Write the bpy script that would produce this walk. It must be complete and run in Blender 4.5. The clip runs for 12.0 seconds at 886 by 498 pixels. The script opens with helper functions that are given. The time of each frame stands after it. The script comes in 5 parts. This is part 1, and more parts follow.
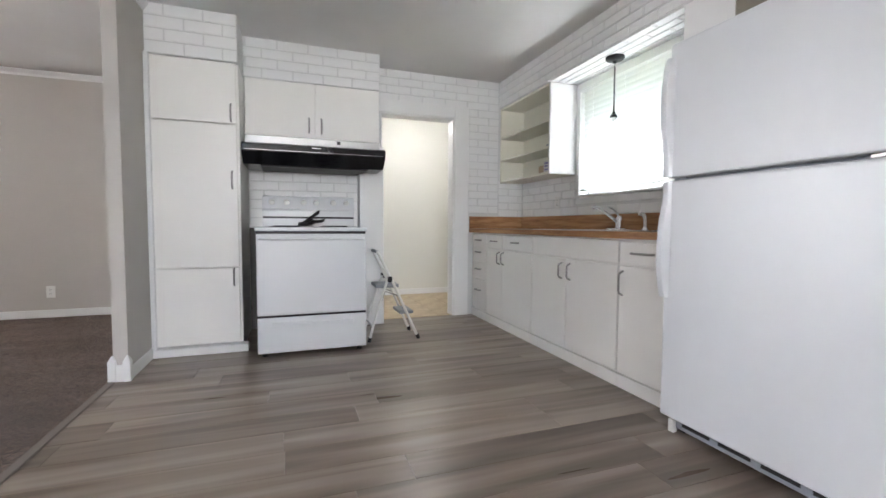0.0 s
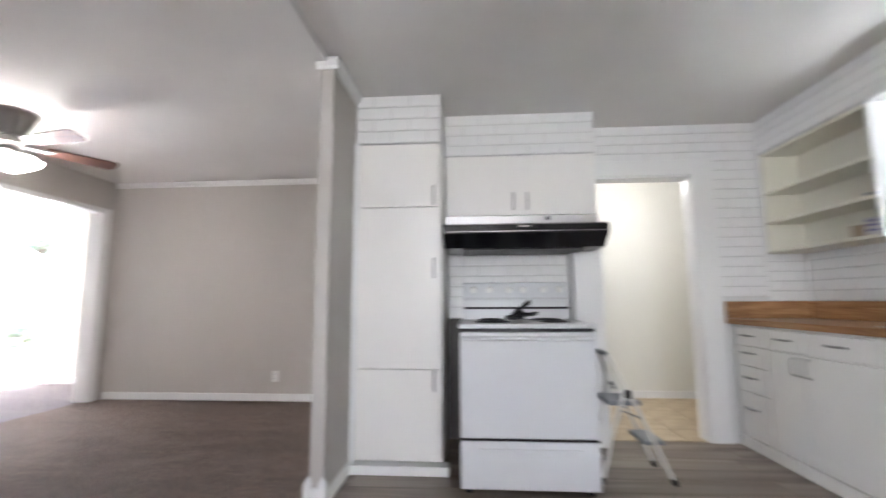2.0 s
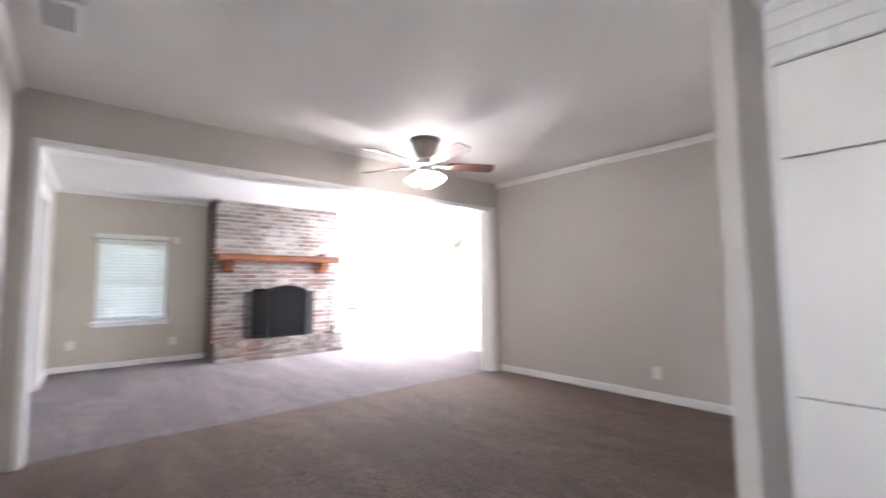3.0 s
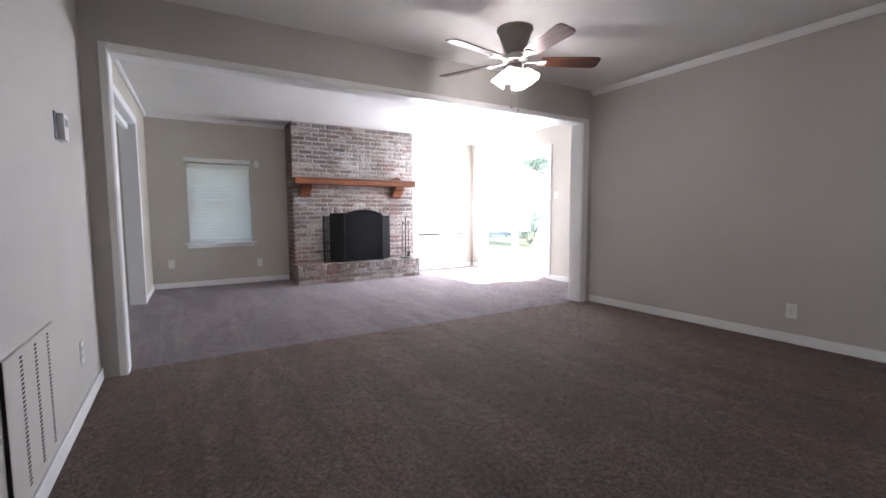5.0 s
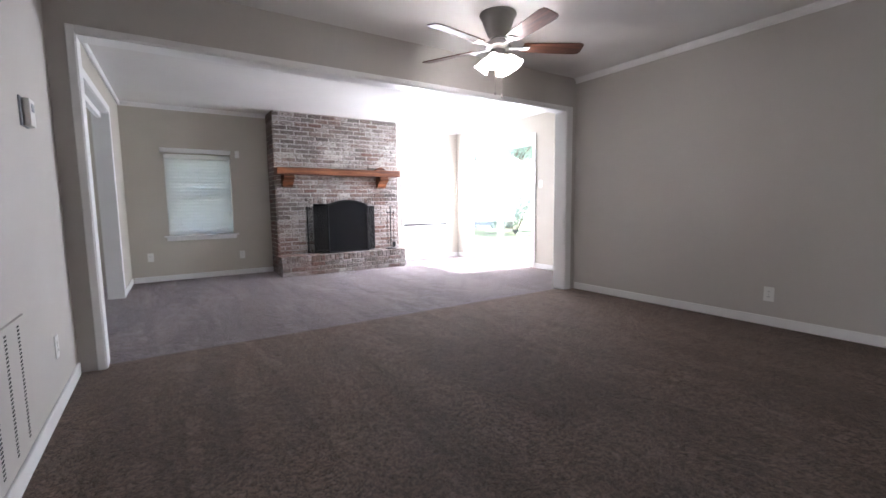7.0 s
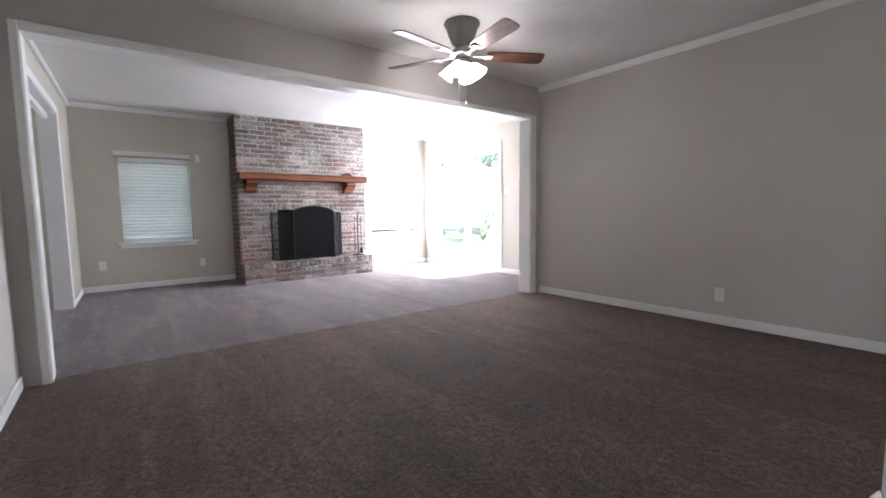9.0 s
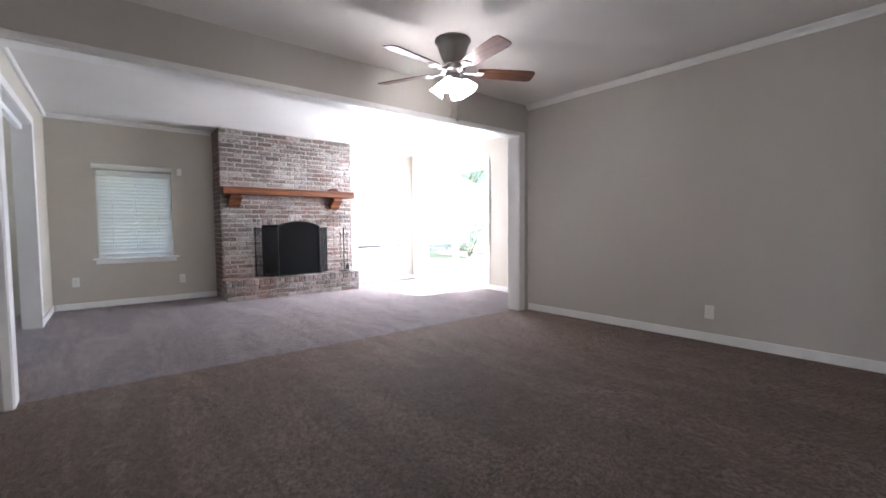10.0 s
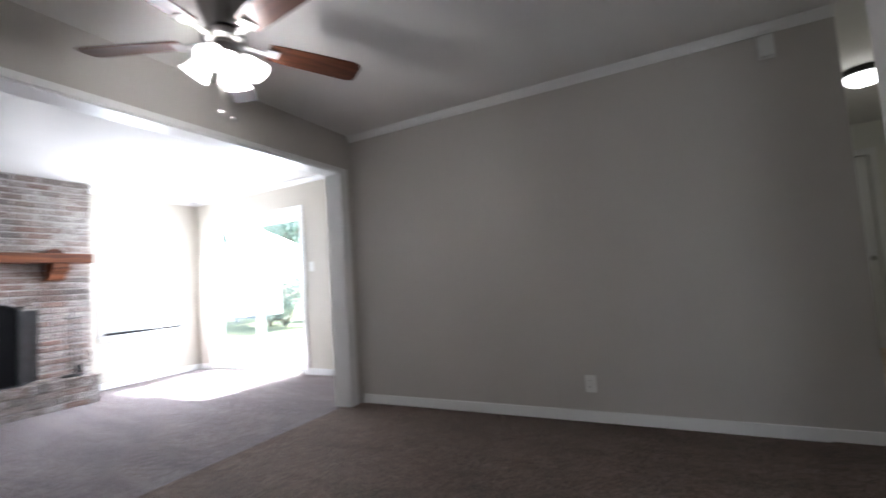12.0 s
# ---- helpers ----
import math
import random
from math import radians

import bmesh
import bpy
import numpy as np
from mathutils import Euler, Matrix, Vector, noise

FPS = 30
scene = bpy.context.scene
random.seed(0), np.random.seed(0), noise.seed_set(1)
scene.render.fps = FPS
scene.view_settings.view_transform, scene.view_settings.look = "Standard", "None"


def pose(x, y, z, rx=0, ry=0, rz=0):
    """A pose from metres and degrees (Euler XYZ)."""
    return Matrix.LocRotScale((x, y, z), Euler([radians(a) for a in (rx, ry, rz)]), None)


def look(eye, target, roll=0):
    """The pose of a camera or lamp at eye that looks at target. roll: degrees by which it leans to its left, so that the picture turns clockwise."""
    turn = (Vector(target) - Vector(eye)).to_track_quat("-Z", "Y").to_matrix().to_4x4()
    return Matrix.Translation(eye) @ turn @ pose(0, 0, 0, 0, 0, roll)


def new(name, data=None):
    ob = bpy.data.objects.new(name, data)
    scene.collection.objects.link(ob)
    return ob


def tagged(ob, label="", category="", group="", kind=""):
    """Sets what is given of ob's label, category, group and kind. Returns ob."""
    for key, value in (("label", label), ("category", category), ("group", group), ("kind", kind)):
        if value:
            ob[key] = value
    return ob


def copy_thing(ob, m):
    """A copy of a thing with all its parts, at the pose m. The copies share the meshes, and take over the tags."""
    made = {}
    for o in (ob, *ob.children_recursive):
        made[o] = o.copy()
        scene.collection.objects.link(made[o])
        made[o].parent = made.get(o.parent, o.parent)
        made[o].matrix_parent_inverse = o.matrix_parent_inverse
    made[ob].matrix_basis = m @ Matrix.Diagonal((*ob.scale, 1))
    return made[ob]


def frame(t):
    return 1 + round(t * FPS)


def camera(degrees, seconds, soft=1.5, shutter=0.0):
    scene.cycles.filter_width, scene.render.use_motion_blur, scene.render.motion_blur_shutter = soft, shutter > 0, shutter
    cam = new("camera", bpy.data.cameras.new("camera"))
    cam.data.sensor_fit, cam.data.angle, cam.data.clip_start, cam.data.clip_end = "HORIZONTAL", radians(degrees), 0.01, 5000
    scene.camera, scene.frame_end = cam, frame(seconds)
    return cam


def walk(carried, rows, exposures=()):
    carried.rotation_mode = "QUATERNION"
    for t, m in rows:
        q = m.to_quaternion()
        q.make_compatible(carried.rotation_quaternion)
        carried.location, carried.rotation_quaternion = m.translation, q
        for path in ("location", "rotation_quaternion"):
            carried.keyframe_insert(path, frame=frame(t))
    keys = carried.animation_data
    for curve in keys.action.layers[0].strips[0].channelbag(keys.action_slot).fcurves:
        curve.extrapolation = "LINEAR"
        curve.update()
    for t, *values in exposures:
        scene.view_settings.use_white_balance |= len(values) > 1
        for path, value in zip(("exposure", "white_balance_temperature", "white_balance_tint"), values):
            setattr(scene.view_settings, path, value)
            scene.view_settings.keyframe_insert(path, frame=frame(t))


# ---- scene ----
cam = camera(91.8, 12.0, shutter=0.5)
PATH = [
    (0, (0.234, -0.107, 0.932), (0.894, 1.778, 0.823), 0.3),
    (0.3, (0.217, -0.093, 0.937), (0.851, 1.8, 0.823), 0.8),
    (0.5, (0.216, -0.068, 0.935), (0.867, 1.82, 0.83), 1.5),
    (1, (0.232, 0.062, 0.928), (0.836, 1.964, 0.799), 0.9),
    (1.2, (0.248, 0.17, 0.942), (0.759, 2.098, 0.799), 0.1),
    (1.5, (0.232, 0.366, 0.973), (0.618, 2.328, 0.961), -1.0),
    (1.8, (0.161, 0.486, 1.052), (0.243, 2.475, 1.244), -1.7),
    (2, (0.08, 0.617, 1.045), (-0.061, 2.598, 1.284), -0.3),
    (2.2, (-0.013, 0.741, 1.114), (-0.448, 2.687, 1.265), 0.6),
    (2.5, (-0.135, 0.864, 1.137), (-0.992, 2.66, 1.339), 1.8),
    (2.7, (-0.19, 0.907, 1.123), (-1.303, 2.562, 1.327), 1.0),
    (3, (-0.224, 0.986, 1.121), (-1.738, 2.284, 1.276), -0.5),
    (3.3, (-0.296, 1.094, 1.082), (-1.997, 2.135, 1.206), -0.6),
    (3.5, (-0.344, 1.136, 1.055), (-2.097, 2.094, 1.158), -0.8),
    (3.7, (-0.425, 1.14, 1.062), (-2.145, 2.157, 1.126), 0.1),
    (5.5, (-0.627, 1.127, 1.01), (-2.34, 2.137, 0.802), -0.6),
    (6, (-0.627, 1.137, 0.999), (-2.34, 2.145, 0.776), -0.8),
    (6.5, (-0.627, 1.142, 0.995), (-2.324, 2.174, 0.764), -0.7),
    (7, (-0.627, 1.142, 1.002), (-2.294, 2.227, 0.798), -0.8),
    (9, (-0.598, 1.15, 0.99), (-2.185, 2.354, 0.814), -0.8),
    (9.5, (-0.608, 1.133, 0.99), (-2.14, 2.409, 0.832), -0.4),
    (9.8, (-0.638, 1.165, 0.984), (-2.209, 2.393, 0.827), -0.2),
    (10, (-0.672, 1.159, 0.991), (-2.22, 2.421, 0.889), -0.5),
    (10.2, (-0.728, 1.194, 1.002), (-2.293, 2.439, 0.922), -2.0),
    (10.5, (-0.875, 1.253, 1), (-2.493, 2.427, 0.921), -2.1),
    (10.8, (-1.049, 1.348, 1), (-2.654, 2.541, 1.01), -1.3),
    (11, (-1.161, 1.401, 1.02), (-2.74, 2.628, 1.082), -1.5),
    (11.5, (-1.443, 1.66, 0.971), (-2.726, 3.187, 1.125), -2.6),
    (12, (-1.512, 2.084, 1.024), (-2.424, 3.858, 1.169), -3.9),
]
walk(cam, [(t, look(eye, target, roll)) for t, eye, target, roll in PATH],
     exposures=[(0, 3.9, 6200, 15), (1.2, 3.92, 6150, 15), (1.8, 4.02, 6150, 16), (2.5, 4.02, 6150, 18), (3.0, 3.95, 6150, 19), (3.5, 3.55, 6100, 18), (5.5, 3.02, 6050, 18), (9.0, 3.12, 6050, 18), (10.5, 3.2, 6050, 17), (11.2, 3.15, 6000, 16), (12.0, 2.62, 5900, 13)])

# ---- light ----
world = bpy.data.worlds.new("sky")
scene.world = world
world.use_nodes = True
wn, wl = world.node_tree.nodes, world.node_tree.links
sky = wn.new("ShaderNodeTexSky")
sky.sky_type, sky.sun_disc = "NISHITA", False
sun_way = Vector((0.05, 1.36, 1.9)).normalized()
sky.sun_elevation, sky.sun_rotation = math.asin(sun_way.z), math.atan2(sun_way.x, sun_way.y)
wl.new(sky.outputs[0], wn["Background"].inputs["Color"])
wn["Background"].inputs["Strength"].default_value = 0.15


def lamp(name, kind, energy, m, color=(1, 1, 1), **sizes):
    data = bpy.data.lights.new(name, kind)
    data.energy, data.color = energy, color
    for key, value in sizes.items():
        if key == "size":
            data.size = value
        elif key == "size_y":
            data.size_y = value
        elif key == "shape":
            data.shape = value
        elif key == "radius":
            data.shadow_soft_size = value
    ob = new(name, data)
    ob.matrix_world = m
    return ob


sun = lamp("sun", "SUN", 5.0, look(sun_way * 30, (0, 0, 0)), (1.0, 0.975, 0.94))
sun.data.angle = radians(0.5)
lamp("window_daylight", "AREA", 6.5, look((-0.09, -3.70, 1.55), (0.5, 3, 1.2)), (1.0, 0.985, 0.96), shape="RECTANGLE", size=1.25, size_y=1.1)
# sky light entering at the windows
lamp("window_daylight", "AREA", 3.0, look((2.80, 2.54, 1.47), (0, 2.3, 1.2)), (0.97, 0.99, 1.0), shape="RECTANGLE", size=1.0, size_y=0.52)
lamp("window_daylight", "AREA", 17, look((-7.54, 5.26, 1.2), (-5.3, 5.9, 1.15)), (0.97, 0.99, 1.0), shape="RECTANGLE", size=0.9, size_y=1.1)
lamp("window_daylight", "AREA", 4, look((-8.22, -0.24, 1.6), (-5.0, -0.3, 1.2)), (0.85, 0.95, 1.0), shape="RECTANGLE", size=0.75, size_y=0.8)
lamp("door_daylight", "AREA", 15, look((-6.38, 6.17, 1.72), (-6.8, 3.0, 0.7)), (0.92, 0.965, 1.0), shape="RECTANGLE", size=1.64, size_y=0.95)
FAN_W, HALL_W, HALL_FILL_W = 2.5, 0.3, 0.95             # watts of the fan's, the hall lamp's and the added unseen hall lamp's bulbs

# ---- materials ----
class Nodes:
    """A node material under construction."""

    def __init__(self, name, rough=0.5, metal=0.0, color=(0.8, 0.8, 0.8), spec=0.5):
        self.mat = bpy.data.materials.new(name)
        self.mat.use_nodes = True
        self.n, self.l = self.mat.node_tree.nodes, self.mat.node_tree.links
        self.b = self.n["Principled BSDF"]
        self.b.inputs["Base Color"].default_value = (*color, 1)
        self.b.inputs["Roughness"].default_value = rough
        self.b.inputs["Metallic"].default_value = metal
        self.b.inputs["Specular IOR Level"].default_value = spec
        self.coord = self.n.new("ShaderNodeTexCoord").outputs["Object"]

    def put(self, socket, value):
        if isinstance(value, bpy.types.NodeSocket):
            self.l.new(value, socket)
        else:
            socket.default_value = value

    def mapped(self, scale):
        m = self.n.new("ShaderNodeMapping")
        m.inputs["Scale"].default_value = scale
        self.l.new(self.coord, m.inputs["Vector"])
        return m.outputs[0]

    def noise(self, scale, detail=3.0, rough=0.55, vector=None, dist=0.0):
        t = self.n.new("ShaderNodeTexNoise")
        t.inputs["Scale"].default_value, t.inputs["Detail"].default_value = scale, detail
        t.inputs["Roughness"].default_value, t.inputs["Distortion"].default_value = rough, dist
        self.l.new(vector or self.coord, t.inputs["Vector"])
        return t.outputs["Fac"]

    def ramp(self, fac, *stops):
        r = self.n.new("ShaderNodeValToRGB")
        while len(r.color_ramp.elements) < len(stops):
            r.color_ramp.elements.new(0.5)
        for e, (at, c) in zip(r.color_ramp.elements, stops):
            e.position, e.color = at, (*c, 1) if len(c) == 3 else c
        self.l.new(fac, r.inputs[0])
        return r.outputs[0]

    def mix(self, fac, a, b, kind="MIX"):
        m = self.n.new("ShaderNodeMix")
        m.data_type, m.blend_type = "RGBA", kind
        self.put(m.inputs[0], fac)
        self.put(m.inputs[6], a if isinstance(a, bpy.types.NodeSocket) else (*a, 1))
        self.put(m.inputs[7], b if isinstance(b, bpy.types.NodeSocket) else (*b, 1))
        return m.outputs[2]

    def math(self, op, a, b=0.0):
        m = self.n.new("ShaderNodeMath")
        m.operation = op
        self.put(m.inputs[0], a)
        self.put(m.inputs[1], b)
        return m.outputs[0]

    def random(self):
        """A value for each piece, whether it is an object or an island of a joined mesh."""
        a = self.n.new("ShaderNodeObjectInfo").outputs["Random"]
        b = self.n.new("ShaderNodeNewGeometry").outputs["Random Per Island"]
        return self.math("FRACT", self.math("ADD", a, self.math("MULTIPLY", b, 3.7)))

    def bump(self, height, strength, distance=0.01):
        b = self.n.new("ShaderNodeBump")
        b.inputs["Strength"].default_value, b.inputs["Distance"].default_value = strength, distance
        self.l.new(height, b.inputs["Height"])
        self.l.new(b.outputs[0], self.b.inputs["Normal"])
        return self

    def color(self, socket):
        self.l.new(socket, self.b.inputs["Base Color"])
        return self

    def rough(self, fac, low, high):
        m = self.n.new("ShaderNodeMapRange")
        m.inputs[3].default_value, m.inputs[4].default_value = low, high
        self.l.new(fac, m.inputs[0])
        self.l.new(m.outputs[0], self.b.inputs["Roughness"])
        return self


def paint(name, c, rough=0.5, var=0.04, relief=0.05, scale=90.0, distance=0.004, spec=0.4):
    """Painted surface: roller grain, faint patches."""
    m = Nodes(name, rough, 0, c, spec)
    dark = tuple(v * (1 - var) for v in c)
    light = tuple(min(1, v * (1 + var * 0.5)) for v in c)
    m.color(m.ramp(m.noise(1.7, 4), (0.3, dark), (0.7, light)))
    m.bump(m.noise(scale, 3), relief, distance)
    m.rough(m.noise(3.1, 3), rough - 0.07, rough + 0.08)
    return m.mat


def enamel():
    """White baked enamel with a fine orange-peel skin."""
    m = Nodes("white_enamel", 0.3, 0, (0.63, 0.64, 0.655), 0.5)
    m.color(m.ramp(m.noise(0.8, 2), (0.3, (0.585, 0.595, 0.61)), (0.7, (0.61, 0.62, 0.635))))
    m.bump(m.noise(330, 2), 0.22, 0.002)
    return m.mat


wall_paint = paint("greige_wall_paint", (0.5, 0.474, 0.442), 0.55, 0.03, 0.12)
# beige of the fridge recess, darkened in the colour for the shade there
recess_shade_m = paint("shaded_beige_paint", (0.27, 0.245, 0.2), 0.6, 0.06, 0.1)
family_paint = paint("warm_beige_wall_paint", (0.5, 0.468, 0.405), 0.55, 0.03, 0.12)
# dark grey that stands for the shade in the gap beside the range
gap_shade_m = paint("gap_shade_grey", (0.11, 0.105, 0.1), 0.85, 0.2, 0.4, 30)
hall_paint = paint("cream_hall_paint", (0.72, 0.72, 0.665), 0.55, 0.03, 0.1)
white_trim = paint("white_trim_paint", (0.8, 0.8, 0.79), 0.35, 0.02, 0.04)
cab_white = paint("cabinet_white_paint", (0.86, 0.845, 0.81), 0.38, 0.025, 0.05, 60)
shelf_cream = paint("cream_shelf_paint", (0.8, 0.775, 0.67), 0.45, 0.02, 0.05)
brick_white = paint("white_painted_brick", (0.8, 0.8, 0.79), 0.42, 0.03, 0.5, 45, 0.006)
mortar_white = paint("white_painted_mortar", (0.68, 0.68, 0.67), 0.6, 0.06, 0.4, 60)
appliance = enamel()
side_grey = paint("dark_grey_enamel", (0.05, 0.05, 0.052), 0.4, 0.08, 0.08)
plastic_white = paint("white_plastic", (0.75, 0.75, 0.72), 0.4, 0.02, 0.01)
plastic_grey = paint("grey_plastic", (0.28, 0.3, 0.33), 0.5, 0.05, 0.1)
plastic_black = paint("black_plastic", (0.007, 0.007, 0.008), 0.4, 0.1, 0.05)
black_iron = paint("black_iron", (0.007, 0.007, 0.008), 0.45, 0.15, 0.15)
charcoal = paint("charcoal_mesh", (0.003, 0.003, 0.0035), 0.75, 0.1, 0.4, 400, 0.003, 0.15)


def popcorn():
    m = Nodes("ceiling_texture", 0.85, 0, (0.74, 0.73, 0.71), 0.2)
    m.color(m.ramp(m.noise(1.1, 4), (0.3, (0.71, 0.7, 0.68)), (0.7, (0.77, 0.76, 0.74))))
    m.bump(m.math("ADD", m.noise(70, 4, 0.7), m.math("MULTIPLY", m.noise(18, 2), 0.6)), 0.35, 0.008)
    return m.mat


def carpet_mat(name, dark, mid, light, nap, sheen):
    """Cut-pile carpet; nap: how much the pile catches light at a low angle."""
    m = Nodes(name, 0.8, 0, mid, 0.1)
    m.b.inputs["Specular Tint"].default_value = (*sheen, 1)
    tuft = m.noise(150, 4, 0.8, None, 1.2)
    clump = m.noise(48, 3, 0.75, None, 1.1)
    mottle = m.noise(13, 5, 0.75, None, 0.9)
    patch = m.noise(4.2, 5, 0.7, None, 1.2)
    turn = m.n.new("ShaderNodeMapping")
    turn.inputs["Rotation"].default_value = (0, 0, radians(-34))
    turn.inputs["Scale"].default_value = (0.45, 3.4, 1.0)
    m.l.new(m.coord, turn.inputs["Vector"])
    lanes = m.noise(1.0, 3, 0.6, turn.outputs[0], 0.9)
    c = m.ramp(m.math("ADD", m.math("MULTIPLY", tuft, 0.4), m.math("MULTIPLY", clump, 0.6)), (0.44, dark), (0.5, mid), (0.555, light))
    c = m.mix(m.ramp(mottle, (0.38, (0.75, 0.75, 0.75)), (0.58, (0, 0, 0))), c, m.mix(1.0, c, (0.58, 0.57, 0.56), "MULTIPLY"))
    c = m.mix(m.ramp(patch, (0.40, (0, 0, 0)), (0.60, (1, 1, 1))), m.mix(1.0, c, (0.84, 0.82, 0.81), "MULTIPLY"), m.mix(1.0, c, (1.14, 1.14, 1.14), "MULTIPLY"))
    c = m.mix(m.ramp(lanes, (0.46, (0, 0, 0)), (0.53, (1, 1, 1))), m.mix(1.0, c, (0.8, 0.785, 0.775), "MULTIPLY"), m.mix(1.0, c, (1.2, 1.2, 1.2), "MULTIPLY"))
    m.color(c)
    m.b.inputs["Sheen Weight"].default_value = nap
    m.b.inputs["Sheen Roughness"].default_value = 0.25
    m.b.inputs["Sheen Tint"].default_value = (*sheen, 1)
    m.bump(m.math("ADD", m.math("ADD", tuft, m.math("MULTIPLY", clump, 1.1)), m.math("MULTIPLY", mottle, 0.7)), 1.0, 0.02)
    return m.mat


def plank_mat():
    m = Nodes("grey_vinyl_plank", 0.4, 0, (0.25, 0.21, 0.18), 0.45)
    r = m.random()
    shift = m.n.new("ShaderNodeVectorMath")
    shift.operation = "ADD"
    comb = m.n.new("ShaderNodeCombineXYZ")
    m.l.new(m.math("MULTIPLY", r, 17.0), comb.inputs[0])
    m.l.new(m.math("MULTIPLY", r, 9.0), comb.inputs[1])
    m.l.new(m.mapped((0.8, 1.0, 10.0)), shift.inputs[0])
    m.l.new(comb.outputs[0], shift.inputs[1])
    grain = m.noise(1.1, 2, 0.45, shift.outputs[0], 0.4)
    fine = m.noise(7, 4, 0.6, shift.outputs[0])
    c = m.ramp(grain, (0.34, (0.14, 0.107, 0.083)), (0.5, (0.225, 0.182, 0.147)), (0.66, (0.315, 0.265, 0.222)))
    c = m.mix(m.math("MULTIPLY", fine, 0.13), c, m.mix(1.0, c, (0.62, 0.6, 0.58), "MULTIPLY"))
    tone = m.ramp(r, (0.0, (0.86, 0.85, 0.84)), (1.0, (1.14, 1.14, 1.14)))
    m.color(m.mix(1.0, c, tone, "MULTIPLY"))
    m.rough(grain, 0.24, 0.36)
    m.bump(fine, 0.03, 0.002)
    return m.mat


def wood_mat(name, dark, mid, light, scale, rough=0.45, along=0):
    m = Nodes(name, rough, 0, mid, 0.4)
    s = [9.0, 9.0, 9.0]
    s[along] = 0.8
    v = m.mapped(tuple(s))
    r = m.random()
    g = m.noise(scale, 5, 0.6, v, 1.2)
    fine = m.noise(scale * 7, 3, 0.6, v)
    c = m.ramp(g, (0.3, dark), (0.5, mid), (0.7, light))
    c = m.mix(m.math("MULTIPLY", fine, 0.4), c, m.mix(1.0, c, (0.6, 0.55, 0.5), "MULTIPLY"))
    m.color(m.mix(1.0, c, m.ramp(r, (0.0, (0.78, 0.76, 0.74)), (1.0, (1.15, 1.13, 1.1))), "MULTIPLY"))
    m.rough(fine, rough - 0.1, rough + 0.12)
    m.bump(fine, 0.12, 0.003)
    return m.mat


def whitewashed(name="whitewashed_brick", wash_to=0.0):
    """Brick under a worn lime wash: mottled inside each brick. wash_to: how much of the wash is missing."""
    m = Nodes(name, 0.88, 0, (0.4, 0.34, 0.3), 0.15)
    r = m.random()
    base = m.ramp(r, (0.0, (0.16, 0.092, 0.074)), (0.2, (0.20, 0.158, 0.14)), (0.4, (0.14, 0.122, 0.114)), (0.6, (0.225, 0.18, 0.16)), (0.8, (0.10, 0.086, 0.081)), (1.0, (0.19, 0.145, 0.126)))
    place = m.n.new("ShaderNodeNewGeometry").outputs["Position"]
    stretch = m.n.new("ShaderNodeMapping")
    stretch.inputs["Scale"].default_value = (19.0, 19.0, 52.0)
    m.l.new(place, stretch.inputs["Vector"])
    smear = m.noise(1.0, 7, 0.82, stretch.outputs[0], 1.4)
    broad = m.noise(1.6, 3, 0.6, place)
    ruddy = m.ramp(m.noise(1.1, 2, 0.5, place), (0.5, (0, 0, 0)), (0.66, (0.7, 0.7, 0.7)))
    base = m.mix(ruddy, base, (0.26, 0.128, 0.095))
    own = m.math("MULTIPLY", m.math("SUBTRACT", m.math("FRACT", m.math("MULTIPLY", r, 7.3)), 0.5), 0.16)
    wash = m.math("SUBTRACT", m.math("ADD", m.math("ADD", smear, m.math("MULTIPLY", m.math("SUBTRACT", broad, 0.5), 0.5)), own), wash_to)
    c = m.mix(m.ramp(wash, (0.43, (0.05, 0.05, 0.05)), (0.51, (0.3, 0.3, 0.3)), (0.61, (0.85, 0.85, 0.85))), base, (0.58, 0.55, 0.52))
    c = m.mix(m.ramp(m.noise(38, 4, 0.75, place), (0.36, (0.85, 0.85, 0.85)), (0.46, (0, 0, 0))), c, (0.085, 0.06, 0.05))
    m.color(c)
    m.bump(m.math("ADD", m.noise(60, 5, 0.7), m.noise(14, 3)), 0.8, 0.01)
    return m.mat


def vinyl_tile():
    m = Nodes("tan_vinyl_tile", 0.4, 0, (0.5, 0.38, 0.22), 0.4)
    m.color(m.ramp(m.noise(5, 5, 0.65), (0.3, (0.38, 0.29, 0.18)), (0.5, (0.54, 0.43, 0.28)), (0.72, (0.65, 0.56, 0.41))))
    m.bump(m.noise(60, 3), 0.1, 0.003)
    return m.mat


def glass_mat():
    m = Nodes("window_glass", 0.0, 0, (1, 1, 1))
    m.b.inputs["Transmission Weight"].default_value = 1.0
    m.b.inputs["IOR"].default_value = 1.45
    return m.mat


def glow(name, c, strength):
    m = Nodes(name, 0.4, 0, c)
    m.b.inputs["Emission Color"].default_value = (*c, 1)
    m.b.inputs["Emission Strength"].default_value = strength
    return m.mat


def metal(name, c, rough, var=0.06):
    m = Nodes(name, rough, 1.0, c)
    m.rough(m.noise(40, 3), rough - var, rough + var)
    return m.mat


